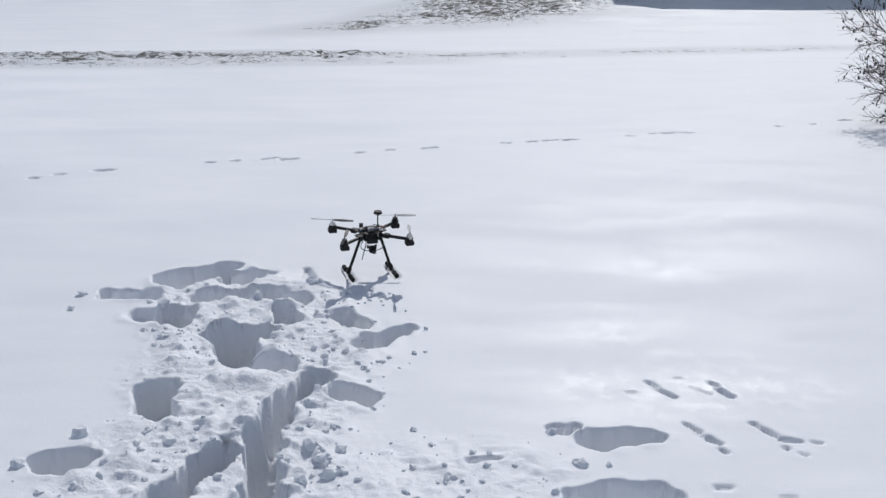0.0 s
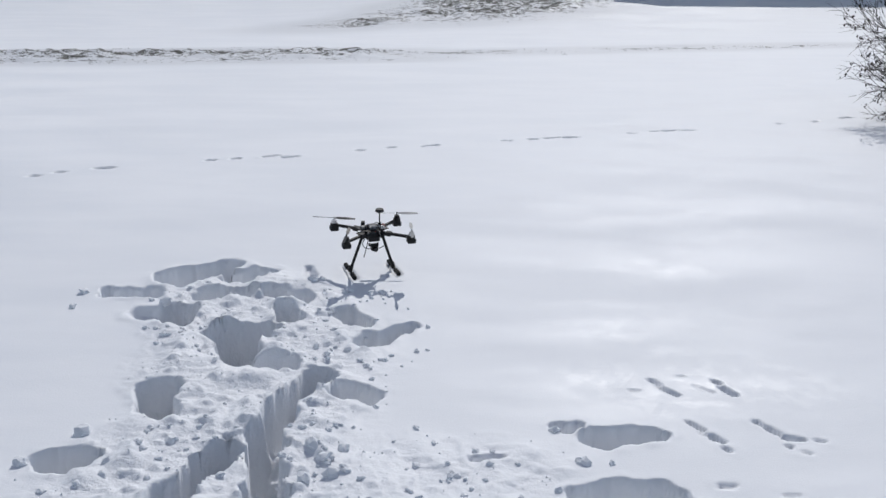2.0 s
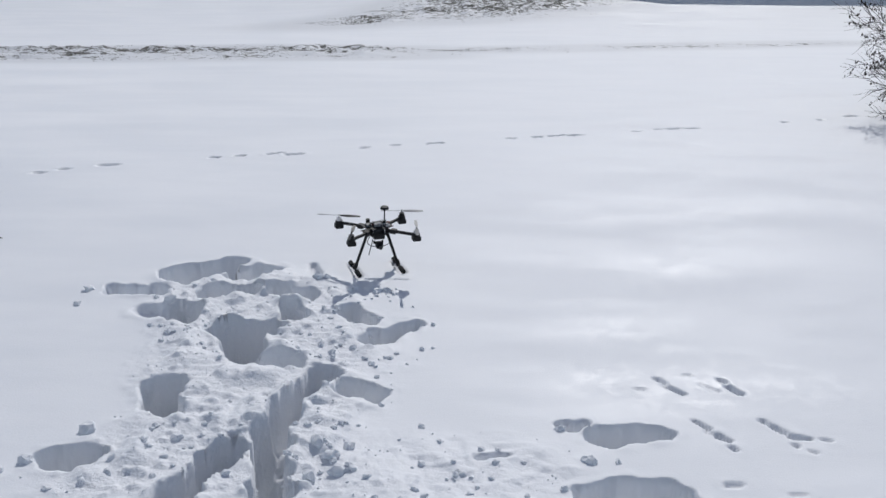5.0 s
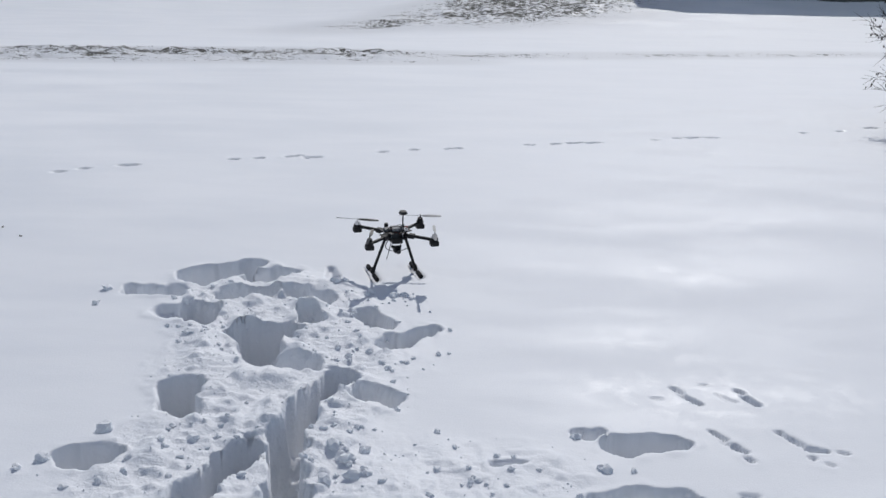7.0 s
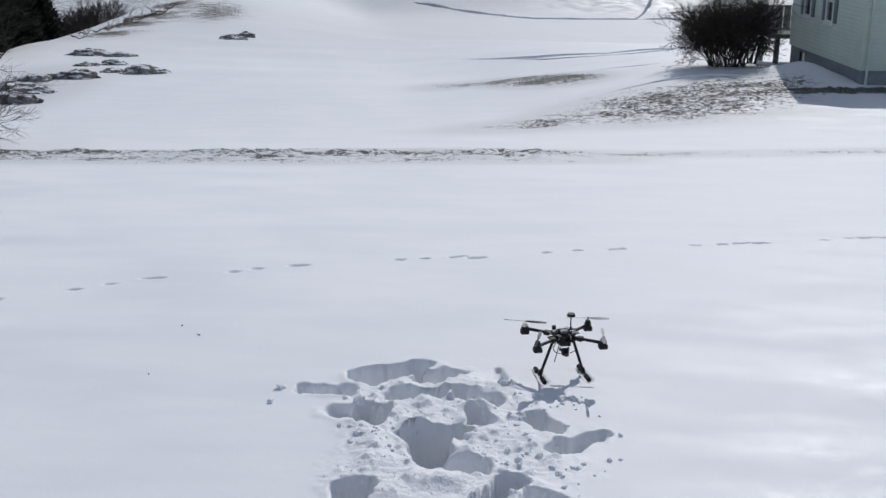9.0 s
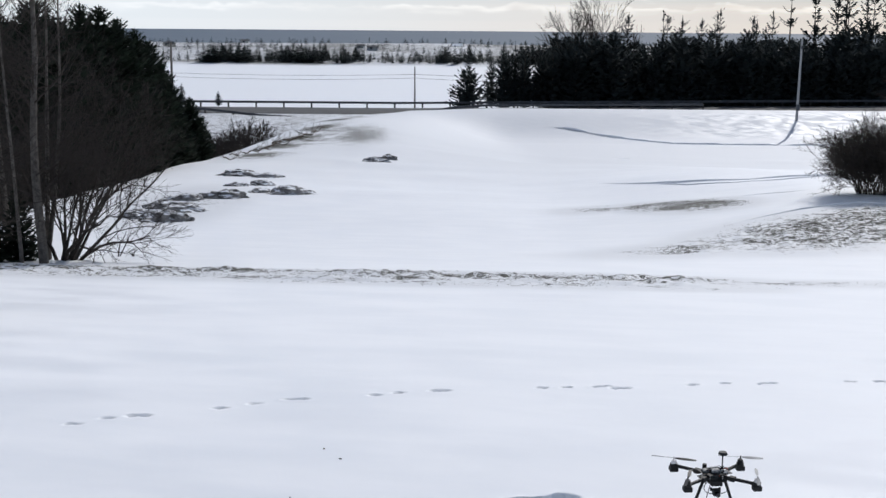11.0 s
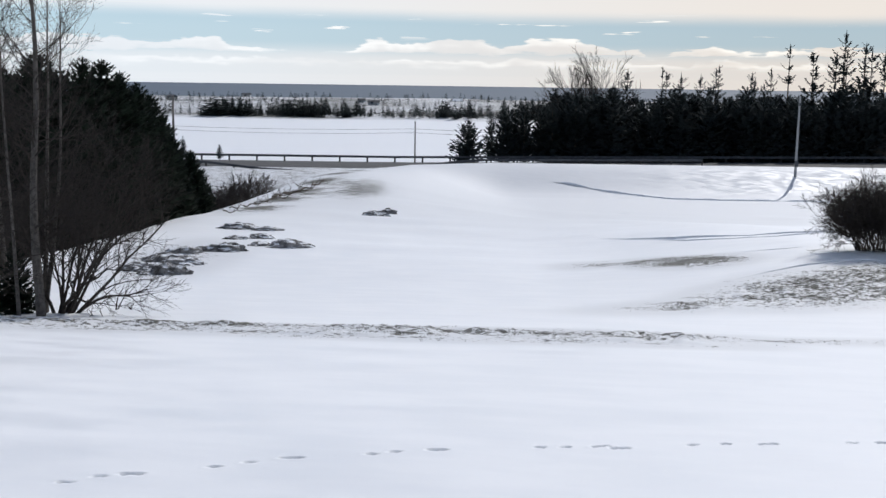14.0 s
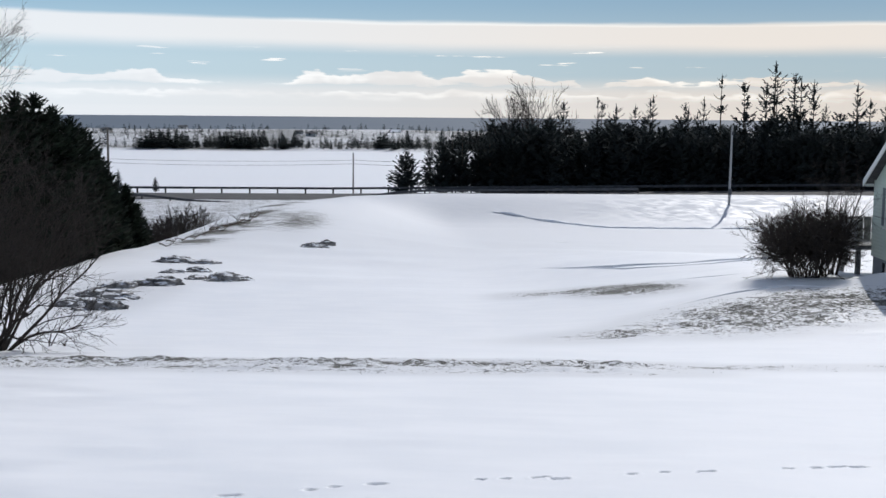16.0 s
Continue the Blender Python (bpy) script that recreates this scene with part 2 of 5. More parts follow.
SIDING = siding_material()


def rock_material():
    """Dark weathered rock with snow caught on its flatter tops."""
    m = material("rock", (0.065, 0.062, 0.06), 0.95, 0.5, 3.2, second=(0.23, 0.22, 0.21))
    n = Nodes(m.node_tree)
    shader = m.node_tree.nodes["Principled BSDF"]
    stone = shader.inputs["Base Color"].links[0].from_socket
    at = n.add("ShaderNodeTexCoord").outputs["Object"]
    up = n.add("ShaderNodeSeparateXYZ", {0: n.add("ShaderNodeNewGeometry").outputs["Normal"]}).outputs[2]
    caught = n.ramp(n.math("ADD", n.math("MULTIPLY", up, 0.45), n.noise(n.scaled(at, 1, 2.5, 1), 3.2, 6.0, 0.72)), 0.84, 0.96)
    n.tree.links.new(n.mix(caught, stone, (0.82, 0.84, 0.87, 1)), shader.inputs["Base Color"])
    relief = n.add("ShaderNodeBump", {"Strength": 0.9, "Distance": 0.03, "Height": n.noise(at, 7.0, 5.0)})
    n.tree.links.new(relief.outputs[0], shader.inputs["Normal"])
    return m


ROCK = rock_material()


def glass_material():
    m = bpy.data.materials.new("window_glass")
    m.use_nodes = True
    shader = m.node_tree.nodes["Principled BSDF"]
    shader.inputs["Base Color"].default_value = (0.02, 0.03, 0.04, 1)
    shader.inputs["Roughness"].default_value = 0.05
    return m


GLASS = glass_material()


def sea_material():
    m = bpy.data.materials.new("sea_water")
    m.use_nodes = True
    n = Nodes(m.node_tree)
    shader = m.node_tree.nodes["Principled BSDF"]
    at = n.add("ShaderNodeTexCoord").outputs["Object"]
    waves = n.noise(n.scaled(at, 0.012, 0.03, 1), 1.0, 4.0)
    n.tree.links.new(n.mix(waves, (0.075, 0.105, 0.145, 1), (0.105, 0.140, 0.185, 1)), shader.inputs["Base Color"])
    shader.inputs["Roughness"].default_value = 0.75
    shader.inputs["Specular IOR Level"].default_value = 0.25
    return m


SEA = sea_material()


# ---- building helpers ----
def mesh_of(name, verts, faces, mat):
    me = bpy.data.meshes.new(name)
    me.from_pydata([tuple(v) for v in verts], [], faces)
    me.materials.append(mat)
    me.update()
    return me


def put(name, me, parent=None, label="", m=None):
    ob = new(name, me)
    if m is not None:
        ob.matrix_basis = m
    if parent is not None:
        ob.parent = parent
    if label:
        ob["label"] = label
    return ob


def part(name, bm, mat, parent, label="", shade=False):
    me = bpy.data.meshes.new(name)
    bm.to_mesh(me)
    bm.free()
    me.materials.append(mat)
    if shade:
        for poly in me.polygons:
            poly.use_smooth = True
    return put(name, me, parent, label)


def empty(name, m, label, category, group="", kind=""):
    ob = new(name)
    ob.matrix_basis = m
    ob.empty_display_size = 0.2
    return tagged(ob, label, category, group, kind)


def add_box(bm, x0, x1, y0, y1, z0, z1, bevel=0.0, m=None):
    made = bmesh.ops.create_cube(bm, size=1)["verts"]
    for v in made:
        v.co = Vector(((x0 + x1) / 2 + v.co.x * (x1 - x0), (y0 + y1) / 2 + v.co.y * (y1 - y0), (z0 + z1) / 2 + v.co.z * (z1 - z0)))
    if bevel:
        edges = list({e for v in made for e in v.link_edges})
        made = list({v for f in bmesh.ops.bevel(bm, geom=edges, offset=bevel, segments=1, affect="EDGES")["faces"] for v in f.verts} | {v for v in made if v.is_valid})
    if m is not None:
        bmesh.ops.transform(bm, matrix=m, verts=made)
    return bm


def box(x0, x1, y0, y1, z0, z1, bevel=0.0, m=None):
    return add_box(bmesh.new(), x0, x1, y0, y1, z0, z1, bevel, m)


def add_rod(bm, a, b, r0, r1=None, sides=10):
    a, b = Vector(a), Vector(b)
    m = Matrix.Translation((a + b) / 2) @ (b - a).to_track_quat("Z", "Y").to_matrix().to_4x4()
    bmesh.ops.create_cone(bm, cap_ends=True, segments=sides, radius1=r0, radius2=r0 if r1 is None else r1, depth=(b - a).length, matrix=m)
    return bm


def rod(a, b, r0, r1=None, sides=10):
    return add_rod(bmesh.new(), a, b, r0, r1, sides)


class Tubes:
    """Gathers tapered tubes along lines into one mesh."""

    def __init__(self):
        self.verts, self.faces = [], []

    def line(self, points, radii, sides=3, cap=True):
        first = None
        for k, (p, r) in enumerate(zip(points, radii)):
            d = (points[min(k + 1, len(points) - 1)] - points[max(k - 1, 0)])
            d = d.normalized() if d.length > 1e-9 else Vector((0, 0, 1))
            side = d.cross(Vector((0.31, 0.87, 0.38))).normalized()
            other = d.cross(side)
            base = len(self.verts)
            for s in range(sides):
                a = 2 * math.pi * s / sides
                self.verts.append(p + (side * math.cos(a) + other * math.sin(a)) * r)
            if first is not None:
                for s in range(sides):
                    self.faces.append((first + s, first + (s + 1) % sides, base + (s + 1) % sides, base + s))
            first = base
        if cap:
            self.faces.append(tuple(range(first, first + sides)))

    def mesh(self, name, mat):
        return mesh_of(name, self.verts, self.faces, mat)



# ---- the lie of the land ----
NA, NB = 0.252, 0.968  # the crest, the field and the road all run across this slope


def smooth(a):
    a = np.clip(a, 0.0, 1.0)
    return a * a * (3 - 2 * a)


PV = np.array([-400, -60, 0, 6.5, 9, 12, 16, 20.3, 25, 32, 45, 60, 90, 135, 146, 149.5, 152, 164, 168, 185, 197, 470, 506, 524, 700, 900, 980, 1060, 5000.0])
PZ = np.array([1.2, 0.4, 0.03, 0, -0.14, -0.48, -1.0, -1.55, -2.25, -3.0, -3.8, -4.5, -5.7, -6.95, -7.42, -7.68, -8.42, -8.42, -8.75, -12.6, -14.6, -14.8, -14.6, -13.2, -12.2, -10.2, -11.6, -16.5, -18.0])


# where the field is widest it sinks into a hollow, and a bank climbs from there to the road
HV = np.array([-400, 32, 45, 60, 75, 90, 110, 124, 131, 134.5, 146, 149.5, 5000.0])
HZ = np.array([-3.0, -3.0, -3.8, -4.75, -5.9, -7.0, -8.35, -9.3, -9.75, -9.66, -7.05, -7.68, -7.7])


def profile(v, PV=PV, PZ=PZ):
    slope = np.gradient(PZ, PV)
    step = np.diff(PZ) / np.diff(PV)
    slope[1:-1] = np.where(step[1:] * step[:-1] > 0, 2 * step[1:] * step[:-1] / (step[1:] + step[:-1] + 1e-12), 0)
    i = np.clip(np.searchsorted(PV, v) - 1, 0, len(PV) - 2)
    h = PV[i + 1] - PV[i]
    t = (v - PV[i]) / h
    return ((1 + 2 * t) * (1 - t) ** 2 * PZ[i] + t * (1 - t) ** 2 * h * slope[i]
            + t * t * (3 - 2 * t) * PZ[i + 1] + t * t * (t - 1) * h * slope[i + 1])


def road_rise(u):
    """The road climbs gently towards the woods."""
    return 0.0122 * np.clip(np.asarray(u, float) + 6.0, 0.0, 90.0)


def lattice(seed):
    return np.random.RandomState(seed).rand(256, 256)


TABLE = [lattice(k) for k in range(6)]


def vnoise(x, y, k=0):
    """Smooth value noise in -1..1."""
    xi, yi = np.floor(x).astype(int), np.floor(y).astype(int)
    fx, fy = x - xi, y - yi
    fx, fy = fx * fx * (3 - 2 * fx), fy * fy * (3 - 2 * fy)
    t = TABLE[k]
    a, b = t[xi & 255, yi & 255], t[(xi + 1) & 255, yi & 255]
    c, d = t[xi & 255, (yi + 1) & 255], t[(xi + 1) & 255, (yi + 1) & 255]
    return 2 * ((a + (b - a) * fx) * (1 - fy) + (c + (d - c) * fx) * fy) - 1


def land(x, y):
    """The lie of the land without footprints."""
    x, y = np.asarray(x, float), np.asarray(y, float)
    u, v = NB * x + NA * y, NB * y - NA * x
    z = profile(v)
    z = z + np.where((v > 45) & (v < 149.5), smooth((u + 5) / 13) * (profile(v, HV, HZ) - z), 0.0)
    # the knoll on which the house stands, and the drift against its gable
    z = z + 1.10 * smooth((u - 2.5) / 11) * smooth((v - 21) / 14) * (1 - smooth((v - 40) / 40))
    z = z + 0.42 * np.exp(-((u - 13.9) / 0.8) ** 2 - ((v - 32.2) / 1.3) ** 2)
    # the gully on the far left and the hump of the farm track
    z = z - 3.4 * smooth((-u - 14 + 0.045 * (v - 50)) / 7) * smooth((v - 27) / 12) * (1 - smooth((v - 118) / 30))
    z = z + 0.7 * np.exp(-((u + 8) / 5) ** 2 - ((v - 104) / 16) ** 2)
    # the road bed, and the low mouth of the farm track beside it
    z = z + road_rise(u) * smooth((v - 149.5) / 2.5) * (1 - smooth((v - 166) / 12))
    z = z - 0.75 * smooth((-u - 3) / 7) * smooth((v - 120) / 26) * (1 - smooth((v - 148.5) / 3.5))
    # low hills of the far shore
    far = smooth((v - 520) / 80) * (1 - smooth((v - 960) / 60))
    z = z + far * (1.6 * vnoise(u / 90, v / 60, 1) + 0.6 * vnoise(u / 25, v / 18, 2))
    mid = smooth((v - 24) / 20) * (1 - smooth((v - 75) / 30))
    z = z + mid * (0.16 * vnoise(u / 9, v / 9, 3) + 0.07 * vnoise(u / 3.1, v / 3.1, 4))
    return z


def place(u, v):
    """World x, y of a point given across and along the slope."""
    return NB * u - NA * v, NA * u + NB * v


def ground_at(x, y):
    return float(land(np.array([x]), np.array([y]))[0])


class Prints:
    """Footprints, holes and dents that are pressed into the snow."""

    def __init__(self):
        self.holes = []

    def hole(self, a, b, depth, wall=0.028, ragged=0.015, rim=0.006):
        """A hole from a to b, each (x, y, half width), as deep as depth or (depth at a, depth at b)."""
        self.holes.append((a[0], a[1] - 0.12 * a[2], a[2], b[0], b[1] - 0.12 * b[2], b[2], *(depth if isinstance(depth, tuple) else (depth, depth)), wall, ragged, rim))

    def dig(self, gx, gy, z):
        level = z.copy()
        for k, (x0, y0, r0, x1, y1, r1, d0, d1, wall, ragged, rim) in enumerate(self.holes):
            reach = max(r0, r1) + 0.16
            i0, i1 = np.searchsorted(gx, (min(x0, x1) - reach, max(x0, x1) + reach))
            j0, j1 = np.searchsorted(gy, (min(y0, y1) - reach, max(y0, y1) + reach))
            if i1 - i0 < 2 or j1 - j0 < 2:
                continue
            px, py = np.meshgrid(gx[i0:i1], gy[j0:j1])
            # chunks break off the edge in blunt steps
            wx = px + ragged * 1.2 * vnoise(px * 9 + k * 5, py * 9, (k + 1) % 5)
            wy = py + ragged * 1.2 * vnoise(px * 9 - k * 3, py * 9 + 4, (k + 3) % 5)
            ex, ey = x1 - x0, y1 - y0
            t = np.clip(((wx - x0) * ex + (wy - y0) * ey) / (ex * ex + ey * ey), 0, 1)
            d = np.hypot(wx - x0 - t * ex, wy - y0 - t * ey) - (r0 + (r1 - r0) * t)
            chunk = np.clip(vnoise(px * 17 + k * 7, py * 17, k % 5) * 2.4, -1, 1)
            d = d - 0.4 * wall + ragged * (0.9 * chunk + 0.3 * vnoise(px * 30, py * 30 + k * 3, (k + 2) % 5))
            steep = wall * np.clip(1.1 + 0.9 * vnoise(px * 7 + k, py * 7, 0), 0.8, 2.2)
            inside = smooth(-d / steep + 0.35)
            floor = (d0 + (d1 - d0) * t) * (0.92 + 0.14 * vnoise(px * 11, py * 11, 2) + 0.07 * vnoise(px * 29, py * 29, 3))
            lip = rim * np.exp(-((d - 0.025) / 0.03) ** 2) * (0.5 + 0.9 * vnoise(px * 14, py * 14, 4)) * (inside < 0.4)
            patch = z[j0:j1, i0:i1]
            z[j0:j1, i0:i1] = np.minimum(patch + lip, np.where(inside > 0, level[j0:j1, i0:i1] - inside * floor + lip, 9.0))


P = Prints()
# deep boot holes round the landing place
P.hole((-1.42, 6.18, 0.105), (-1.14, 6.43, 0.055), (0.26, 0.22))
P.hole((-1.06, 6.26, 0.095), (-0.87, 6.33, 0.032), (0.25, 0.14))
P.hole((-1.70, 5.955, 0.060), (-1.50, 5.96, 0.060), (0.12, 0.17))
P.hole((-1.49, 5.66, 0.060), (-1.37, 5.66, 0.070), (0.05, 0.09))
P.hole((-1.30, 5.70, 0.085), (-1.285, 5.61, 0.075), 0.36)
P.hole((-1.17, 5.93, 0.070), (-1.02, 6.00, 0.065), 0.24)
P.hole((-0.84, 5.98, 0.065), (-0.70, 5.93, 0.080), 0.26)
P.hole((-0.75, 5.72, 0.055), (-0.70, 5.67, 0.065), 0.22)
P.hole((-0.41, 5.74, 0.075), (-0.35, 5.68, 0.065), (0.28, 0.24))
P.hole((-0.25, 5.43, 0.085), (-0.08, 5.62, 0.032), (0.30, 0.18))
P.hole((-0.98, 5.45, 0.105), (-0.83, 5.52, 0.060), 0.42)
P.hole((-0.95, 5.40, 0.105), (-0.90, 5.14, 0.060), (0.44, 0.36))
P.hole((-0.78, 5.14, 0.060), (-0.65, 5.13, 0.045), 0.15)
P.hole((-1.23, 4.83, 0.090), (-1.175, 4.61, 0.075), 0.42)
P.hole((-1.49, 4.18, 0.090), (-1.41, 4.21, 0.075), 0.30)
P.hole((-0.34, 4.84, 0.078), (-0.27, 4.81, 0.072), 0.26)
# the trench that leads back from it
P.hole((-0.485, 5.00, 0.062), (-0.625, 4.67, 0.048), 0.34, ragged=0.010)
P.hole((-0.625, 4.68, 0.046), (-0.655, 4.44, 0.060), (0.30, 0.38), ragged=0.010)
P.hole((-0.67, 4.40, 0.078), (-0.62, 4.00, 0.060), 0.40)
P.hole((-0.62, 4.00, 0.060), (-0.60, 3.66, 0.10), 0.38)
P.hole((-0.81, 4.31, 0.068), (-0.955, 4.00, 0.048), 0.36)
P.hole((-0.955, 4.00, 0.055), (-1.04, 3.66, 0.10), 0.36)
# holes on the other side
P.hole((0.79, 4.50, 0.080), (1.03, 4.54, 0.036), (0.28, 0.16), ragged=0.009)
P.hole((0.615, 4.57, 0.022), (0.665, 4.58, 0.028), 0.10)
P.hole((0.22, 4.26, 0.034), (0.31, 4.28, 0.032), 0.08)
P.hole((0.69, 4.02, 0.095), (0.95, 4.03, 0.105), 0.31)
# small sharp prints: the skids of the drone, and the bounds of a hare
SHARP = {"wall": 0.012, "ragged": 0.004, "rim": 0.002}
P.hole((-0.69, 6.42, 0.022), (-0.655, 6.24, 0.030), (0.03, 0.06), **SHARP)
P.hole((-0.475, 6.44, 0.014), (-0.41, 6.25, 0.017), 0.022, **SHARP)
P.hole((-0.225, 6.51, 0.014), (-0.16, 6.34, 0.017), 0.022, **SHARP)
for a, b, deep in (((1.20, 4.66, 0.013), (1.25, 4.585, 0.015), 0.040), ((1.28, 4.525, 0.028), (1.315, 4.49, 0.016), 0.045), ((1.31, 4.43, 0.013), (1.325, 4.41, 0.015), 0.035), ((1.235, 4.55, 0.010), (1.245, 4.54, 0.012), 0.02),
                   ((1.51, 4.68, 0.012), (1.58, 4.58, 0.016), 0.040), ((1.60, 4.54, 0.022), (1.68, 4.53, 0.017), 0.045), ((1.60, 4.47, 0.014), (1.61, 4.46, 0.014), 0.03), ((1.65, 4.43, 0.010), (1.67, 4.41, 0.012), 0.02),
                   ((1.73, 4.525, 0.010), (1.77, 4.515, 0.010), 0.02), ((1.09, 5.07, 0.014), (1.13, 5.02, 0.013), 0.025), ((1.13, 5.00, 0.015), (1.19, 4.915, 0.019), 0.045), ((0.98, 4.95, 0.011), (1.02, 4.95, 0.010), 0.02),
                   ((1.40, 5.085, 0.012), (1.42, 5.055, 0.017), 0.035), ((1.43, 5.01, 0.016), (1.47, 4.945, 0.019), 0.045), ((1.30, 5.03, 0.008), (1.37, 4.96, 0.008), 0.015), ((1.24, 5.12, 0.012), (1.26, 5.12, 0.012), 0.015)):
    P.hole((a[0], a[1], a[2] * 0.72), (b[0], b[1], b[2] * 0.72), deep * 0.85, **SHARP)
for x, y in ((1.24, 4.10), (1.25, 4.12), (1.50, 4.06)):
    P.hole((x - 0.03, y, 0.006), (x + 0.03, y + 0.004, 0.006), 0.02, **SHARP)
# the long line of bounds that crosses the slope
for x, y in ((-4.66, 6.98), (-4.52, 7.18), (-3.86, 7.64), (-3.68, 7.82), (-2.90, 8.32), (-2.75, 8.44), (-1.72, 8.94), (-1.53, 9.01),
             (-0.57, 9.42), (-0.32, 9.54), (0.67, 9.92), (0.90, 10.01), (1.83, 10.37), (2.05, 10.49), (3.35, 10.98), (3.74, 11.13)):
    P.hole((x - 0.022, y - 0.008, 0.017), (x + 0.022, y + 0.008, 0.017), 0.045, wall=0.018, ragged=0.004, rim=0.003)
for x, y in ((-4.34, 7.30), (-3.43, 8.02), (-2.46, 8.60), (-1.27, 9.13), (-1.12, 9.12), (0.0, 9.62), (1.08, 10.10), (1.26, 10.14), (2.20, 10.54), (2.36, 10.55), (4.10, 11.37)):
    P.hole((x - 0.055, y - 0.022, 0.017), (x + 0.055, y + 0.022, 0.020), 0.048, wall=0.018, ragged=0.008, rim=0.004)


def trampled(x, y):
    """How much the snow is kicked about: one strip from the landing place back towards the camera."""
    line = np.interp(y, (3.5, 4.1, 4.6, 5.4, 5.9, 6.4), (-0.9, -0.95, -0.8, -0.72, -0.95, -1.15))
    half = np.interp(y, (3.5, 4.1, 4.6, 5.4, 5.9, 6.4), (0.6, 0.62, 0.48, 0.58, 0.55, 0.30))
    half = half + 0.16 * vnoise(x * 2.6, y * 2.6, 2) + 0.07 * vnoise(x * 7, y * 7, 1)
    strip = smooth((half + 0.22 - np.abs(x - line)) / 0.42) * smooth((6.42 - y) / 0.3)
    side = smooth((0.75 - np.abs(x - 0.05)) / 0.4) * smooth((4.6 - y) / 0.4) * 0.55
    return np.clip(np.maximum(strip, side), 0, 1) * smooth((y - 3.0) / 0.5)


def bare_and_dim_weight(x, y):
    """How far the turf is blown or melted free of snow; low weights only paint the far field dimmer."""
    u, v = NB * x + NA * y, NB * y - NA * x
    crest = np.exp(-((v - 19.2 + 0.16 * u) / 1.6) ** 4) * smooth((6.5 - u) / 3) * smooth((u + 16) / 5) * (0.43 + 0.17 * smooth((v - 19.2 + 0.16 * u) / 1.0))
    crest = np.maximum(crest, np.exp(-((v - 18.7) / 0.8) ** 2) * smooth((u - 3) / 2) * smooth((16 - u) / 5) * 0.40)
    bank = np.exp(-(((u - 9.6) / 4.6) ** 2 + ((v - 29.3 - 0.25 * (u - 9.7)) / 3.6) ** 2) ** 1.8) * (0.54 + 0.13 * smooth((u - 9.5) / 2) * smooth((v - 29.5) / 1.5))
    low = np.exp(-((u - 6.3) / 3.6) ** 2 - ((v - 28.0 - 0.35 * (u - 6.3)) / 1.9) ** 2) * 0.52
    spot = np.exp(-(((u - 7.3) / 2.3) ** 2 + ((v - 37.6 + 0.6 * (u - 7.3)) / 2.4) ** 2) ** 2) * 0.61
    spot = np.maximum(spot, np.exp(-((u - 5.0) / 1.6) ** 2 - ((v - 39.2) / 1.4) ** 2) * 0.52)
    wall = np.exp(-((v - 29.7 + 0.03 * (u - 14)) / 0.55) ** 4) * smooth((u - 11.6) / 1.5) * 0.85
    hump = np.exp(-((u + 6.4) / 3.4) ** 2 - ((v - 90) / 15) ** 2) * 0.62
    streak = np.exp(-((u + 12.0 - 0.05 * (v - 60)) / 0.9) ** 2) * smooth((v - 58) / 15) * (1 - smooth((v - 118) / 15)) * 0.78
    streak = np.maximum(streak, np.exp(-((u + 10.8 - 0.05 * (v - 60)) / 1.5) ** 2) * smooth((v - 62) / 10) * (1 - smooth((v - 112) / 20)) * (0.46 + 0.16 * vnoise(u / 0.7, v / 4.0, 2)))
    gully = smooth((-u - 13 + 0.045 * (v - 50)) / 4) * smooth((v - 80) / 20) * (1 - smooth((v - 150) / 6)) * 0.45
    verge = smooth((v - 145.5) / 3) * (1 - smooth((v - 152) / 1)) * 0.45
    shore = smooth((v - 512) / 12) * (1 - smooth((v - 1020) / 20)) * (0.54 + 0.14 * vnoise(u / 28, v / 14, 1)) + 0.3 * np.exp(-((v - 519) / 4) ** 2)
    rocks = np.exp(-((u + 9.2) / 2.2) ** 2 - ((v - 42) / 9) ** 2) * 0.46
    # bares no turf: only tints the far snow, painting it dimmer
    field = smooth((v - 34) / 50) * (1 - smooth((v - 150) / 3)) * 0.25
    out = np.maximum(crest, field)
    for w in (bank, low, spot, wall, hump, streak, gully, verge, shore, rocks):
        out = np.maximum(out, w)
    return out


def spread(*runs, growth=1.055, far_lo=-3500, far_hi=3500):
    """Grid lines: fine in the middle runs of (start, end, step), then wider and wider."""
    lines = np.concatenate([np.arange(a, b, s) for a, b, s in runs])
    lo, hi = [lines[0]], [lines[-1]]
    step = runs[0][2]
    while lo[-1] > far_lo:
        step *= growth
        lo.append(lo[-1] - step)
    step = runs[-1][2]
    while hi[-1] < far_hi:
        step *= growth
        hi.append(hi[-1] + step)
    return np.concatenate([np.array(lo[:0:-1]), lines, np.array(hi[1:])])


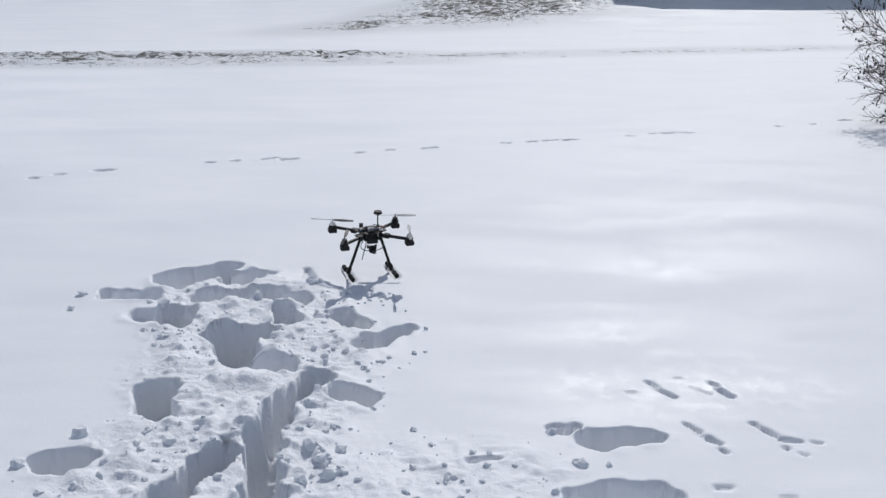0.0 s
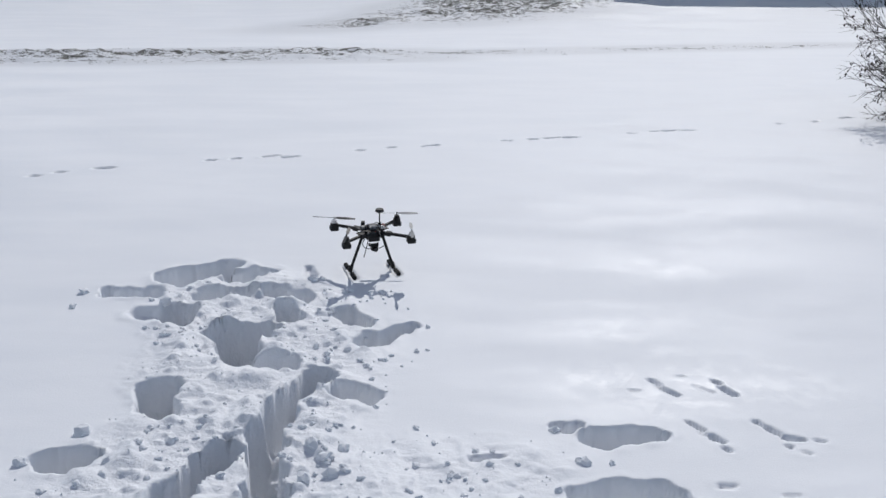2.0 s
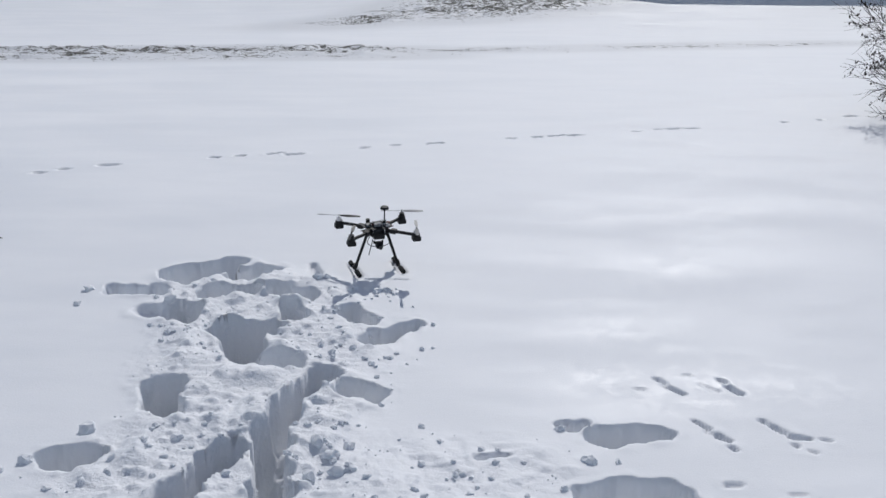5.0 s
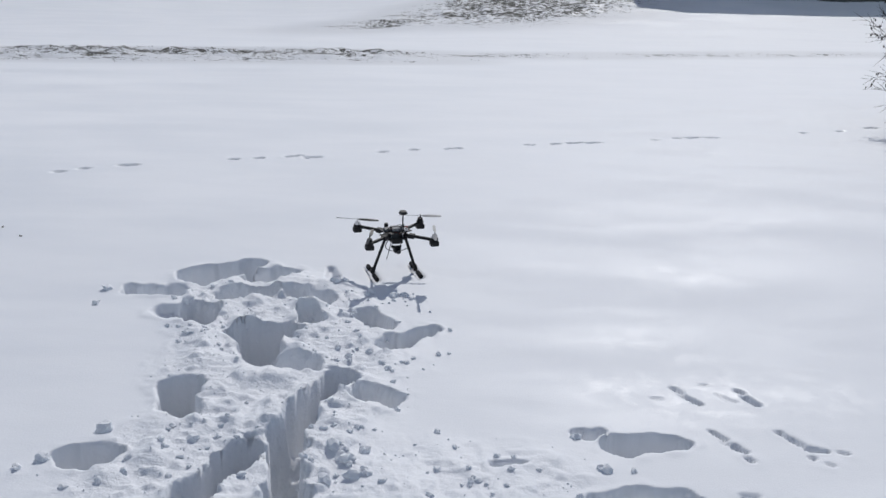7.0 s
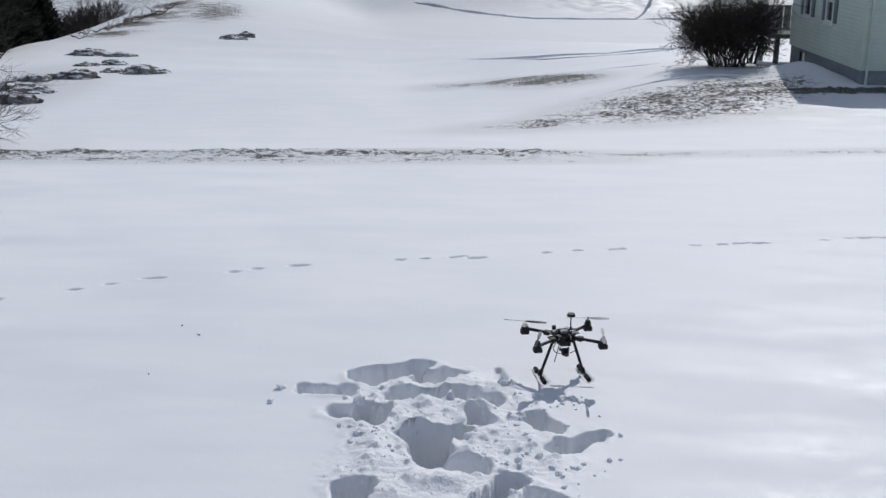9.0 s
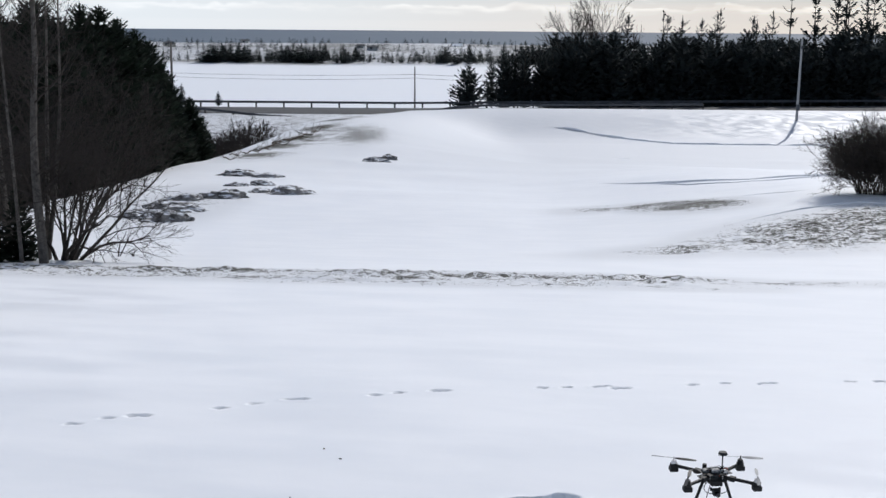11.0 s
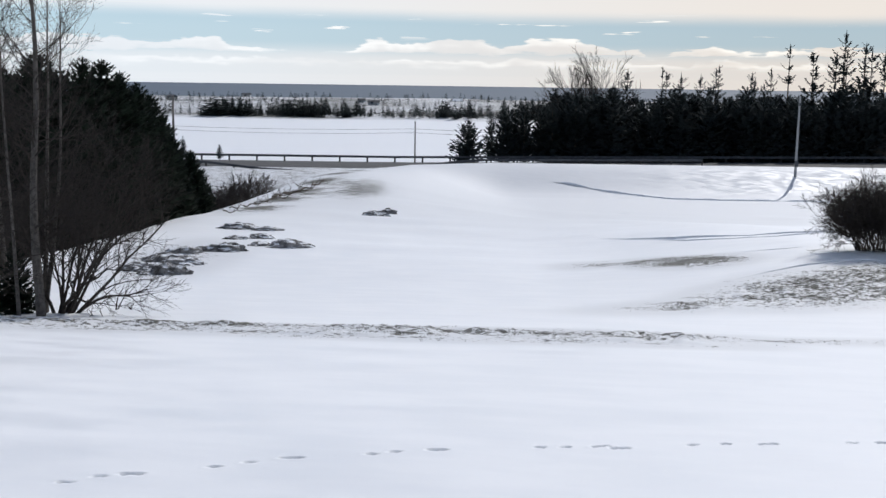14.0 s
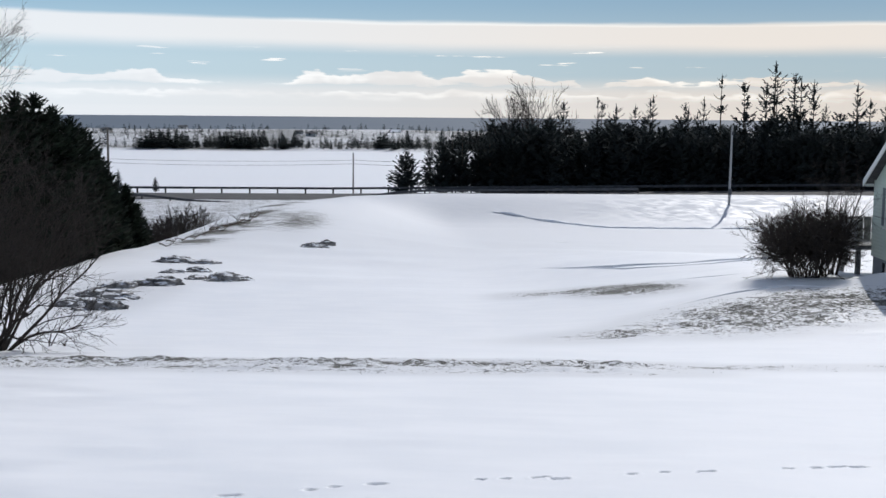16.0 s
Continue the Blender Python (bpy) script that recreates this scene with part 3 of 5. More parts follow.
def build_ground():
    gx = spread((-15, -5.0, 0.13), (-5.0, -1.95, 0.025), (-1.95, 1.80, 0.012), (1.80, 4.4, 0.025), (4.4, 12, 0.13), growth=1.10)
    gy = spread((3.3, 3.8, 0.02), (3.8, 6.6, 0.012), (6.6, 11.6, 0.025), (11.6, 16, 0.15), (16, 23.0, 0.10), (23, 34, 0.2), (34, 56, 0.3), (56, 106, 0.9), (106, 172, 0.7), growth=1.08, far_lo=-300, far_hi=4950)
    x, y = np.meshgrid(gx, gy)
    z = land(x, y)
    u, v = NB * x + NA * y, NB * y - NA * x
    near = 1 - smooth((v - 25) / 15)
    z += near * (0.013 * vnoise(u / 2.3, v / 1.1, 0) + 0.004 * vnoise(u / 0.9, v / 0.6, 1) + 0.001 * vnoise(u / 0.25, v / 0.12, 2))
    weight = bare_and_dim_weight(x, y)
    z += near * smooth((weight - 0.34) / 0.15) * (0.06 * vnoise(u / 0.40, v / 0.26, 3) + 0.035 * vnoise(u / 0.2, v / 0.15, 4))
    rough = trampled(x, y)
    lumps = np.clip(vnoise(x / 0.15 + 3, y / 0.15, 3), -0.3, 1) * 0.034 + np.maximum(vnoise(x / 0.06, y / 0.06, 4) - 0.25, 0) * 0.030 + np.maximum(vnoise(x / 0.032, y / 0.032, 1) - 0.35, 0) * 0.016
    z += rough * (lumps + 0.004 * vnoise(x / 0.02, y / 0.02, 2) + 0.012)
    P.dig(gx, gy, z)
    rows, cols = x.shape
    me = bpy.data.meshes.new("ground")
    me.vertices.add(rows * cols)
    me.vertices.foreach_set("co", np.stack([x, y, z], -1).astype(np.float32).ravel())
    k = np.arange(rows * cols).reshape(rows, cols)
    quads = np.stack([k[:-1, :-1], k[:-1, 1:], k[1:, 1:], k[1:, :-1]], -1).reshape(-1, 4)
    me.loops.add(quads.size)
    me.loops.foreach_set("vertex_index", quads.ravel().astype(np.int32))
    me.polygons.add(len(quads))
    me.polygons.foreach_set("loop_start", np.arange(0, quads.size, 4, dtype=np.int32))
    me.polygons.foreach_set("use_smooth", np.ones(len(quads), bool))
    # bare holds turf cover, and low weights that paint the far field dimmer
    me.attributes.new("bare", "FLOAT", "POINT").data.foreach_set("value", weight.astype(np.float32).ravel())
    me.attributes.new("kicked", "FLOAT", "POINT").data.foreach_set("value", rough.astype(np.float32).ravel())
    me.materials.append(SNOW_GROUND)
    me.update(calc_edges=True)
    me.validate()
    tagged(put("ground", me), "snow-covered sloping ground with boot holes and bare turf", "snow", kind="structure")


build_ground()


def sheet(name, u0, u1, v0, v1, z, mat, label, category):
    bm = bmesh.new()
    corners = [(*place(u, v), z) for u, v in ((u0, v0), (u1, v0), (u1, v1), (u0, v1))]
    top = [bm.verts.new(c) for c in corners]
    low = [bm.verts.new((c[0], c[1], c[2] - 0.5)) for c in corners]
    bm.faces.new(top)
    for a in range(4):
        bm.faces.new((top[a], low[a], low[(a + 1) % 4], top[(a + 1) % 4]))
    return tagged(part(name, bm, mat, None), label, category, kind="structure")


sheet("water_ice", -2500, 2500, 188, 545, -14.0, SNOW, "frozen inlet under flat white snow", "ice")
bm = bmesh.new()
bmesh.ops.create_circle(bm, cap_ends=True, segments=256, radius=4985)
sea = part("water", bm, SEA, None)
sea.location = (0, 0, -14.35)
tagged(sea, "grey-blue open sea out to the horizon", "sea", kind="structure")


def build_road():
    bm = bmesh.new()
    us = np.linspace(-260, 260, 105)
    rows = []
    for u in us:
        row = []
        for v, dz in ((152.4, 0.0), (152.6, 0.06), (158.2, 0.10), (163.6, 0.06), (163.8, 0.0)):
            x, y = place(u, v)
            row.append(bm.verts.new((x, y, -8.40 + float(road_rise(u)) + dz)))
        rows.append(row)
    for a, b in zip(rows, rows[1:]):
        for k in range(4):
            bm.faces.new((a[k], b[k], b[k + 1], a[k + 1]))
    tagged(part("road", bm, ASPHALT, None), "grey asphalt road cleared of snow", "road", kind="structure")


build_road()


# ---- house on the knoll ----
def build_house():
    corner = Vector((6.56, 33.2, 0))
    back = Vector((5.52, 39.2, 0))
    ahead = (back - corner).normalized()
    turn = math.degrees(math.atan2(ahead.y, ahead.x)) - 90
    deep, wide = 6.1, 11.0
    house = empty("house", pose(corner.x, corner.y, -2.68, 0, 0, turn), "pale green clapboard house with grey foundation and shutters", "house")
    # local: x to the right along the front, y away along the gable, z from the footing; siding starts at 1.05
    base, eave, ridge = 1.05, 3.42, 5.35
    part("foundation", box(0.05, wide - 0.05, 0.05, deep - 0.05, -0.4, base, 0.01), CONCRETE, house, "bare grey concrete foundation")

    def wall(name, points, holes, axis):
        """A wall 0.16 thick from an outline (along, up), with rectangular openings cut right through."""
        xs = sorted({p for h in holes for p in h[:2]} | {min(p[0] for p in points), max(p[0] for p in points)})
        zs = sorted({p for h in holes for p in h[2:]} | {base, eave})
        bm = bmesh.new()

        def at(a, z, t):
            return bm.verts.new((a, t, z) if axis == "x" else (t, a, z))

        def slab(poly):
            lo, hi = [at(a, z, 0.0) for a, z in poly], [at(a, z, 0.16) for a, z in poly]
            bm.faces.new(lo)
            bm.faces.new(hi[::-1])
            for k in range(len(poly)):
                j = (k + 1) % len(poly)
                bm.faces.new((lo[k], hi[k], hi[j], lo[j]))

        for a0, a1 in zip(xs, xs[1:]):
            for z0, z1 in zip(zs, zs[1:]):
                if not any(h[0] <= a0 and a1 <= h[1] and h[2] <= z0 and z1 <= h[3] for h in holes):
                    slab([(a0, z0), (a1, z0), (a1, z1), (a0, z1)])
        if len(points) > 4:
            slab([(points[0][0], eave), (points[1][0], eave), points[2]])
        bmesh.ops.remove_doubles(bm, verts=bm.verts, dist=0.0005)
        bmesh.ops.recalc_face_normals(bm, faces=bm.faces)
        return part(name, bm, SIDING, house)

    gable_windows = [(2.45, 2.95, 2.12, 3.2), (4.35, 4.85, 2.12, 3.2)]
    front_windows = [(2.45, 3.3, 2.2, 3.2), (6.6, 7.45, 2.2, 3.2)]
    wall("gable_wall", [(0.16, base), (deep - 0.16, base), (deep / 2, ridge), (0, 0), (0, 0)], gable_windows, "y")
    wall("front_wall", [(0, base), (wide, base)], front_windows, "x")
    part("corner_board", box(-0.014, 0.15, -0.014, 0.15, base, eave - 0.27), SIDING, house)
    part("back_wall", box(0, wide, deep - 0.16, deep, base, eave), SIDING, house)
    part("side_wall", box(wide - 0.16, wide, 0.16, deep - 0.16, base, eave), SIDING, house)
    for a0, a1, z0, z1, axis in [(*h, "y") for h in gable_windows] + [(*h, "x") for h in front_windows]:
        m = Matrix.Identity(4) if axis == "x" else Matrix(((0, 1, 0, 0), (1, 0, 0, 0), (0, 0, 1, 0), (0, 0, 0, 1)))
        bm = bmesh.new()
        for x0, x1, b0, b1 in ((a0 - 0.07, a0, z0 - 0.07, z1 + 0.07), (a1, a1 + 0.07, z0 - 0.07, z1 + 0.07), (a0, a1, z1, z1 + 0.07), (a0, a1, z0 - 0.07, z0)):
            add_box(bm, x0, x1, -0.035, 0.09, b0, b1, 0, m)
        add_box(bm, a0, a1, 0.03, 0.07, (z0 + z1) / 2 - 0.025, (z0 + z1) / 2 + 0.025, 0, m)
        window = part("window", bm, WHITE_PAINT, house)
        part("pane", box(a0, a1, 0.045, 0.055, z0, z1, 0, m), GLASS, window, "dark window glass")
        part("sill", box(a0 - 0.1, a1 + 0.1, -0.07, -0.036, z0 - 0.13, z0 - 0.075, 0, m), WHITE_PAINT, window)
        if axis == "y":
            for s0, s1 in ((a0 - 0.35, a0 - 0.09), (a1 + 0.09, a1 + 0.35)):
                bm = box(s0, s1, -0.03, -0.003, z0 - 0.04, z1 + 0.04, 0.004, m)
                for k in range(14):
                    zz = z0 + 0.03 + k * (z1 - z0 - 0.06) / 13
                    add_box(bm, s0 + 0.04, s1 - 0.04, -0.042, -0.03, zz - 0.02, zz + 0.02, 0, m)
                part("shutter", bm, SHUTTER, house, "dark grey louvred shutter")
    over, run = 0.25, deep / 2 + 0.25
    rise = (ridge - eave) / (deep / 2)
    for sign, name in ((1, "roof_front"), (-1, "roof_rear")):
        bm = bmesh.new()
        middle = deep / 2
        low_y, low_z = middle - sign * run, ridge - rise * run
        for x0, x1, a, thick, lift in ((-over, wide + over, 0, 0.10, 0.03),):
            pts = [(x0, middle, ridge + lift), (x1, middle, ridge + lift), (x1, low_y, low_z + lift), (x0, low_y, low_z + lift)]
            top = [bm.verts.new((p[0], p[1], p[2] + thick)) for p in pts]
            low = [bm.verts.new(p) for p in pts]
            bm.faces.new(top)
            bm.faces.new(low[::-1])
            for k in range(4):
                bm.faces.new((top[k], low[k], low[(k + 1) % 4], top[(k + 1) % 4]))
        bmesh.ops.recalc_face_normals(bm, faces=bm.faces)
        roof = part(name, bm, ROOFING, house, "dark shingled roof slope")
        # barge board up the gable and fascia along the eave
        bm = bmesh.new()
        pts = [(middle, ridge + 0.15), (low_y, low_z + 0.15), (low_y, low_z - 0.06), (middle, ridge - 0.06)]
        for x in (-over - 0.03, -over):
            pts3 = [bm.verts.new((x, y, z)) for y, z in pts]
            bm.faces.new(pts3)
        bm.verts.ensure_lookup_table()
        for k in range(4):
            bm.faces.new((bm.verts[k], bm.verts[k + 4], bm.verts[(k + 1) % 4 + 4], bm.verts[(k + 1) % 4]))
        bmesh.ops.recalc_face_normals(bm, faces=bm.faces)
        part("barge_board", bm, WHITE_PAINT, house, "white painted barge board")
        part("fascia", box(-over, wide + over, low_y - 0.03 * sign if sign > 0 else low_y, low_y if sign > 0 else low_y + 0.03, low_z - 0.06, low_z + 0.14), WHITE_PAINT, house)
    part("soffit", box(-over + 0.01, wide + over - 0.01, -over + 0.01, -0.01, eave - 0.26, eave - 0.23), WHITE_PAINT, house)
    bm = rod((0.16, -0.07, eave - 0.3), (0.16, -0.07, 0.62), 0.035, sides=8)
    add_rod(bm, (0.16, -0.07, 0.64), (0.10, -0.28, 0.50), 0.035, sides=8)
    for z in (1.4, 2.7):
        add_box(bm, 0.11, 0.21, -0.06, 0.0, z, z + 0.03)
    part("downpipe", bm, SIDING, house, "pale green metal downpipe at the corner")
    for x in (3.55, 3.78):
        bm = rod((x, -0.08, 1.28), (x, -0.08, 1.95), 0.03, sides=8)
        add_rod(bm, (x, -0.08, 1.30), (x - 0.09, -0.10, 1.24), 0.035, sides=8)
        add_rod(bm, (x, -0.08, 1.93), (x, 0.0, 1.97), 0.03, sides=8)
        part("vent_pipe", bm, BLACK_PLASTIC, house, "black plastic wall vent pipe")
    part("cellar_window", box(0.03, 0.06, 4.6, 5.1, 0.62, 0.95), GLASS, house)
    # small raised deck behind the gable
    deck = empty("deck", house.matrix_basis @ pose(0, deep + 0.02, 0), "weathered grey wooden deck with boarded sides", "deck")
    part("platform", box(-0.42, 3.0, 0.0, 1.9, 1.22, 1.36, 0.01), DECK_WOOD, deck)
    for k in range(7):
        part("side_board", box(-0.46, -0.42, 0.02 + k * 0.27, 0.27 + k * 0.27, 1.18, 2.12, 0.004), DECK_WOOD, deck)
    for k in range(13):
        part("side_board", box(-0.42 + k * 0.26, -0.18 + k * 0.26, 1.9, 1.94, 1.18, 2.12, 0.004), DECK_WOOD, deck)
    part("hand_rail", box(-0.51, -0.37, -0.0, 1.98, 2.12, 2.17, 0.006), DECK_WOOD, deck)
    for x, y in ((-0.35, 0.12), (-0.35, 1.78), (2.8, 1.78)):
        part("post", box(x - 0.07, x + 0.07, y - 0.07, y + 0.07, -0.3, 1.22), DECK_WOOD, deck)
    part("brace", rod((-0.35, 1.72, 0.35), (-0.35, 0.95, 1.22), 0.045, sides=6), DECK_WOOD, deck)


build_house()


# ---- guard rails, poles and wires ----
def rail_beam(points, parent, height=0.72):
    """A folded steel beam along ground points."""
    bm = bmesh.new()
    shape = ((0.0, -0.15), (-0.05, -0.10), (-0.05, -0.05), (0.0, 0.0), (-0.05, 0.05), (-0.05, 0.10), (0.0, 0.15), (0.03, 0.15), (0.03, -0.15))
    rings = []
    for k, p in enumerate(points):
        d = points[min(k + 1, len(points) - 1)] - points[max(k - 1, 0)]
        side = Vector((d.y, -d.x, 0)).normalized()
        rings.append([bm.verts.new(p + side * -a + Vector((0, 0, height + b))) for a, b in shape])
    for a, b in zip(rings, rings[1:]):
        for k in range(len(shape)):
            j = (k + 1) % len(shape)
            bm.faces.new((a[k], b[k], b[j], a[j]))
    bm.faces.new(rings[0])
    bm.faces.new(rings[-1][::-1])
    bmesh.ops.recalc_face_normals(bm, faces=bm.faces)
    return part("beam", bm, STEEL, parent, "folded galvanised steel beam")


def guard_rail(u0, u1, v, z, flare_start=0.0, flare_end=0.0, dip=0.11):
    x, y = place(u0, v)
    z = z + float(road_rise(u0))
    rail = empty("guard_rail", pose(x, y, z), "grey steel guard rail on wooden posts beside the road", "guard rail", "guard rails along the road")
    count = int(round((u1 - u0) / 3.81))
    pts = []
    for k in range(count + 1):
        u = u0 + (u1 - u0) * k / count
        bend = flare_start * smooth(np.array(1 - k / 4.0)) ** 1.0 + flare_end * smooth(np.array(1 - (count - k) / 4.0))
        px, py = place(u, v - float(bend))
        pts.append(Vector((px - x, py - y, -dip * float(bend) + float(road_rise(u) - road_rise(u0)))))
    rail_beam(pts, rail)
    post = box(-0.09, 0.09, 0.04, 0.24, -0.6, 0.80, 0.01)
    me = bpy.data.meshes.new("post")
    post.to_mesh(me)
    post.free()
    me.materials.append(POST_WOOD)
    for p in pts:
        put("post", me, rail, m=Matrix.Translation(p))


guard_rail(-75, 92, 163.9, -8.37)
guard_rail(-80, -18.4, 151.2, -8.35, flare_end=6.0)
guard_rail(-10.2, 32.8, 151.2, -7.92, flare_start=6.5, dip=0.17)


def utility_pole(x, y, z, height, radius, mat, label, arm=True, lean=0.0):
    pole = empty("utility_pole", pose(x, y, z, 0, lean, 14.6), label, "utility pole", "poles along the road")
    part("shaft", rod((0, 0, -1.0), (0, 0, height), radius, radius * 0.65, 12), mat, pole, shade=False)
    if arm:
        for h in (height * 0.72, height * 0.80):
            part("insulator", rod((0.0, -radius - 0.12, h), (0.0, -radius * 0.6, h), 0.05, sides=8), STEEL, pole)
    else:
        part("bracket", box(-0.09, 0.09, -0.25, -0.12, height - 1.2, height - 0.8, 0.01), STEEL, pole)
        part("meter_box", box(-0.2, 0.2, -0.35, -0.12, 1.2, 1.9, 0.02), STEEL, pole, "small grey steel box")
    return pole


utility_pole(4.81, 147.30, ground_at(4.81, 147.30), 9.54, 0.17, POLE_GREY, "tall pale grey pole standing in the snow field", arm=False, lean=0.5)
utility_pole(-48.92, 171.15, -9.2, 6.0, 0.13, POLE_WOOD, "dark wooden utility pole behind the guard rail")
utility_pole(-83.7, 162.1, -9.2, 9.3, 0.22, POLE_WOOD, "thick dark wooden utility pole beside the spruces")
utility_pole(8.0, 186.0, -11.5, 8.3, 0.13, POLE_WOOD, "dark wooden utility pole behind the woods")


def wire(a, b, sag):
    a, b = Vector(a), Vector(b)
    t = Tubes()
    pts = [a.lerp(b, k / 24) - Vector((0, 0, sag * 4 * (k / 24) * (1 - k / 24))) for k in range(25)]
    t.line(pts, [0.022] * 25, 5)
    tagged(put("overhead_wire", t.mesh("overhead_wire", CABLE)), "thin black overhead wire strung between the poles", "wire", "overhead wires")


for drop, sag in ((0.0, 0.25), (0.55, 0.30)):
    wire((-83.7, 161.9, -4.35 - drop), (-48.9, 171.0, -4.30 - drop), sag)
    wire((-48.9, 171.0, -4.30 - drop), (8.0, 185.8, -4.6 - drop), sag * 2)


# ---- trees ----
def spruce_parts(rng, height, radius, whorls, per, knots, bare_foot=0.08, thin=0.0, ragged=0.3, shape=0.78):
    """A trunk and a crown of many small drooping sprays."""
    trunk = Tubes()
    lean = Vector((rng.uniform(-0.02, 0.02), rng.uniform(-0.02, 0.02), 1))
    trunk.line([lean * (height * k / 6) - Vector((0, 0, 0.4 if k == 0 else 0)) for k in range(7)], [height * 0.016 * (1 - 0.93 * k / 6) for k in range(7)], 6)
    verts, faces = [], []
    for w in range(whorls):
        f = bare_foot + (1 - bare_foot) * (w + rng.random() * 0.6) / whorls
        if rng.random() < thin:
            continue
        h = height * f
        reach = radius * (1 - f) ** shape * (1 - 0.55 * math.exp(-((f - bare_foot) / 0.05))) + 0.04 * radius
        twist = rng.random() * 6.28
        for b in range(per):
            if rng.random() < thin * 0.6:
                continue
            a = twist + 6.283 * b / per + rng.uniform(-0.35, 0.35)
            length = reach * rng.uniform(1 - ragged, 1 + ragged * 0.6)
            out, side = Vector((math.cos(a), math.sin(a), 0)), Vector((-math.sin(a), math.cos(a), 0))
            droop = rng.uniform(0.15, 0.5) * (1 - 0.7 * f)
            lift = 0.25 + 0.5 * f
            p0 = lean * h

            def at(t):
                return p0 + out * (length * t) + Vector((0, 0, length * (lift * t * 0.5 - droop * t + 0.18 * t * t * 2 * t)))

            for k in range(knots):
                t0, t1 = (k + 0.1) / knots, min(1.0, (k + 1.35) / knots)
                size = length * (0.34 - 0.20 * t0) * rng.uniform(0.7, 1.3)
                c0, c1 = at(t0), at(t1)
                for s in (-1, 1):
                    tip = c1 + side * (s * size) + Vector((0, 0, -size * rng.uniform(0.05, 0.55)))
                    i = len(verts)
                    verts += [c0, c1 + out * (size * 0.25), tip]
                    faces.append((i, i + 1, i + 2))
                i = len(verts)
                verts += [c0 + side * (size * 0.3), c0 - side * (size * 0.3), (c0 + c1) / 2 - Vector((0, 0, size * rng.uniform(0.4, 0.9)))]
                faces.append((i, i + 1, i + 2))
            i = len(verts)
            w2 = length * 0.06
            verts += [at(0.8) + side * w2, at(0.8) - side * w2, at(1.0) + out * (length * 0.12)]
            faces.append((i, i + 1, i + 2))
    i = len(verts)
    top = lean * height
    s = height * 0.012
    verts += [top + Vector((s, 0, -6 * s)), top + Vector((-s, s, -6 * s)), top + Vector((0, -s, -6 * s)), top + Vector((0, 0, 1.5 * s))]
    faces += [(i, i + 1, i + 3), (i + 1, i + 2, i + 3), (i + 2, i, i + 3)]
    return trunk, verts, faces


def spruce(name, seed, height, radius, whorls, per, knots, mat, label, group, **more):
    rng = random.Random(seed)
    trunk, verts, faces = spruce_parts(rng, height, radius, whorls, per, knots, **more)
    tree = empty(name, Matrix.Identity(4), label, "tree", group)
    put("trunk", trunk.mesh("trunk", BARK), tree)
    put("crown", mesh_of("crown", verts, faces, mat), tree)
    return tree


def stand(protos, spots, scale_of):
    """Sets each prototype tree and copies of it at spots (x, y, z, size)."""
    used = set()
    for k, (x, y, z, size, spin) in enumerate(spots):
        proto = protos[k % len(protos)]
        m = pose(x, y, z, 0, 0, spin)
        tree = proto if id(proto) not in used else copy_thing(proto, m)
        used.add(id(proto))
        tree.matrix_basis = m @ Matrix.Diagonal((size * scale_of[k % len(scale_of)], size * scale_of[k % len(scale_of)], size, 1))


def gully_spruces():
    label = "dense dark green spruce tree at the gully edge"
    protos = [spruce("spruce_tree", 10 + k, 10.0, 2.9, 50, 10, 6, NEEDLES, label, "spruces in the gully", bare_foot=0.02, shape=0.66) for k in range(4)]
    rng = random.Random(5)
    spots = []
    for u, v, size in ((-18.5, 50, 0.96), (-18.3, 53, 1.02), (-18.8, 55.5, 1.08), (-17.6, 55, 0.98), (-17.5, 58, 0.98), (-17.3, 60.5, 0.97), (-16.9, 62.5, 0.93), (-16.8, 65, 0.88), (-16.9, 68, 0.90),
                       (-17.1, 72, 0.80), (-17.3, 76, 0.66), (-17.0, 80, 0.56), (-17.2, 84, 0.45), (-17.6, 90, 0.30), (-20.5, 48, 1.0), (-21.0, 52, 1.08), (-21.0, 57, 1.12), (-20.6, 61, 1.08), (-20.4, 66, 1.05),
                       (-20.5, 71, 0.98), (-23.5, 50, 1.08), (-24.0, 55, 1.12), (-24, 60, 1.14), (-23.5, 65, 1.1), (-19.0, 46, 0.85), (-22.0, 44, 0.95), (-26.5, 52, 1.12), (-27, 58, 1.15), (-20, 42.5, 0.8),
                       (-24.5, 46, 1.0), (-29, 48, 1.1), (-30, 55, 1.12), (-16.3, 59, 0.50), (-16.4, 66, 0.45), (-17.0, 52.0, 0.55), (-20.6, 77, 0.8), (-27, 44, 1.05), (-32, 50, 1.1)):
        x, y = place(u, v)
        spots.append((x, y, ground_at(x, y) - 0.15, size * rng.uniform(0.96, 1.04), rng.uniform(0, 360)))
    stand(protos, spots, (1.0, 0.9, 1.1))
    # young ones near the crest, close to the bare trees
    small = [spruce("young_spruce", 40 + k, 3.2, 1.0, 26, 8, 5, NEEDLES, "young dark spruce growing among bare trees", "young spruces", bare_foot=0.02) for k in range(2)]
    spots = []
    for u, v, size in ((-8.7, 23.6, 0.50), (-9.0, 23.0, 0.42), (-9.7, 23.6, 0.62), (-10.6, 24.6, 0.9), (-11.6, 27, 1.1)):
        x, y = place(u, v)
        spots.append((x, y, ground_at(x, y) - 0.08, size, rng.uniform(0, 360)))
    stand(small, spots, (1.0, 1.15))


gully_spruces()


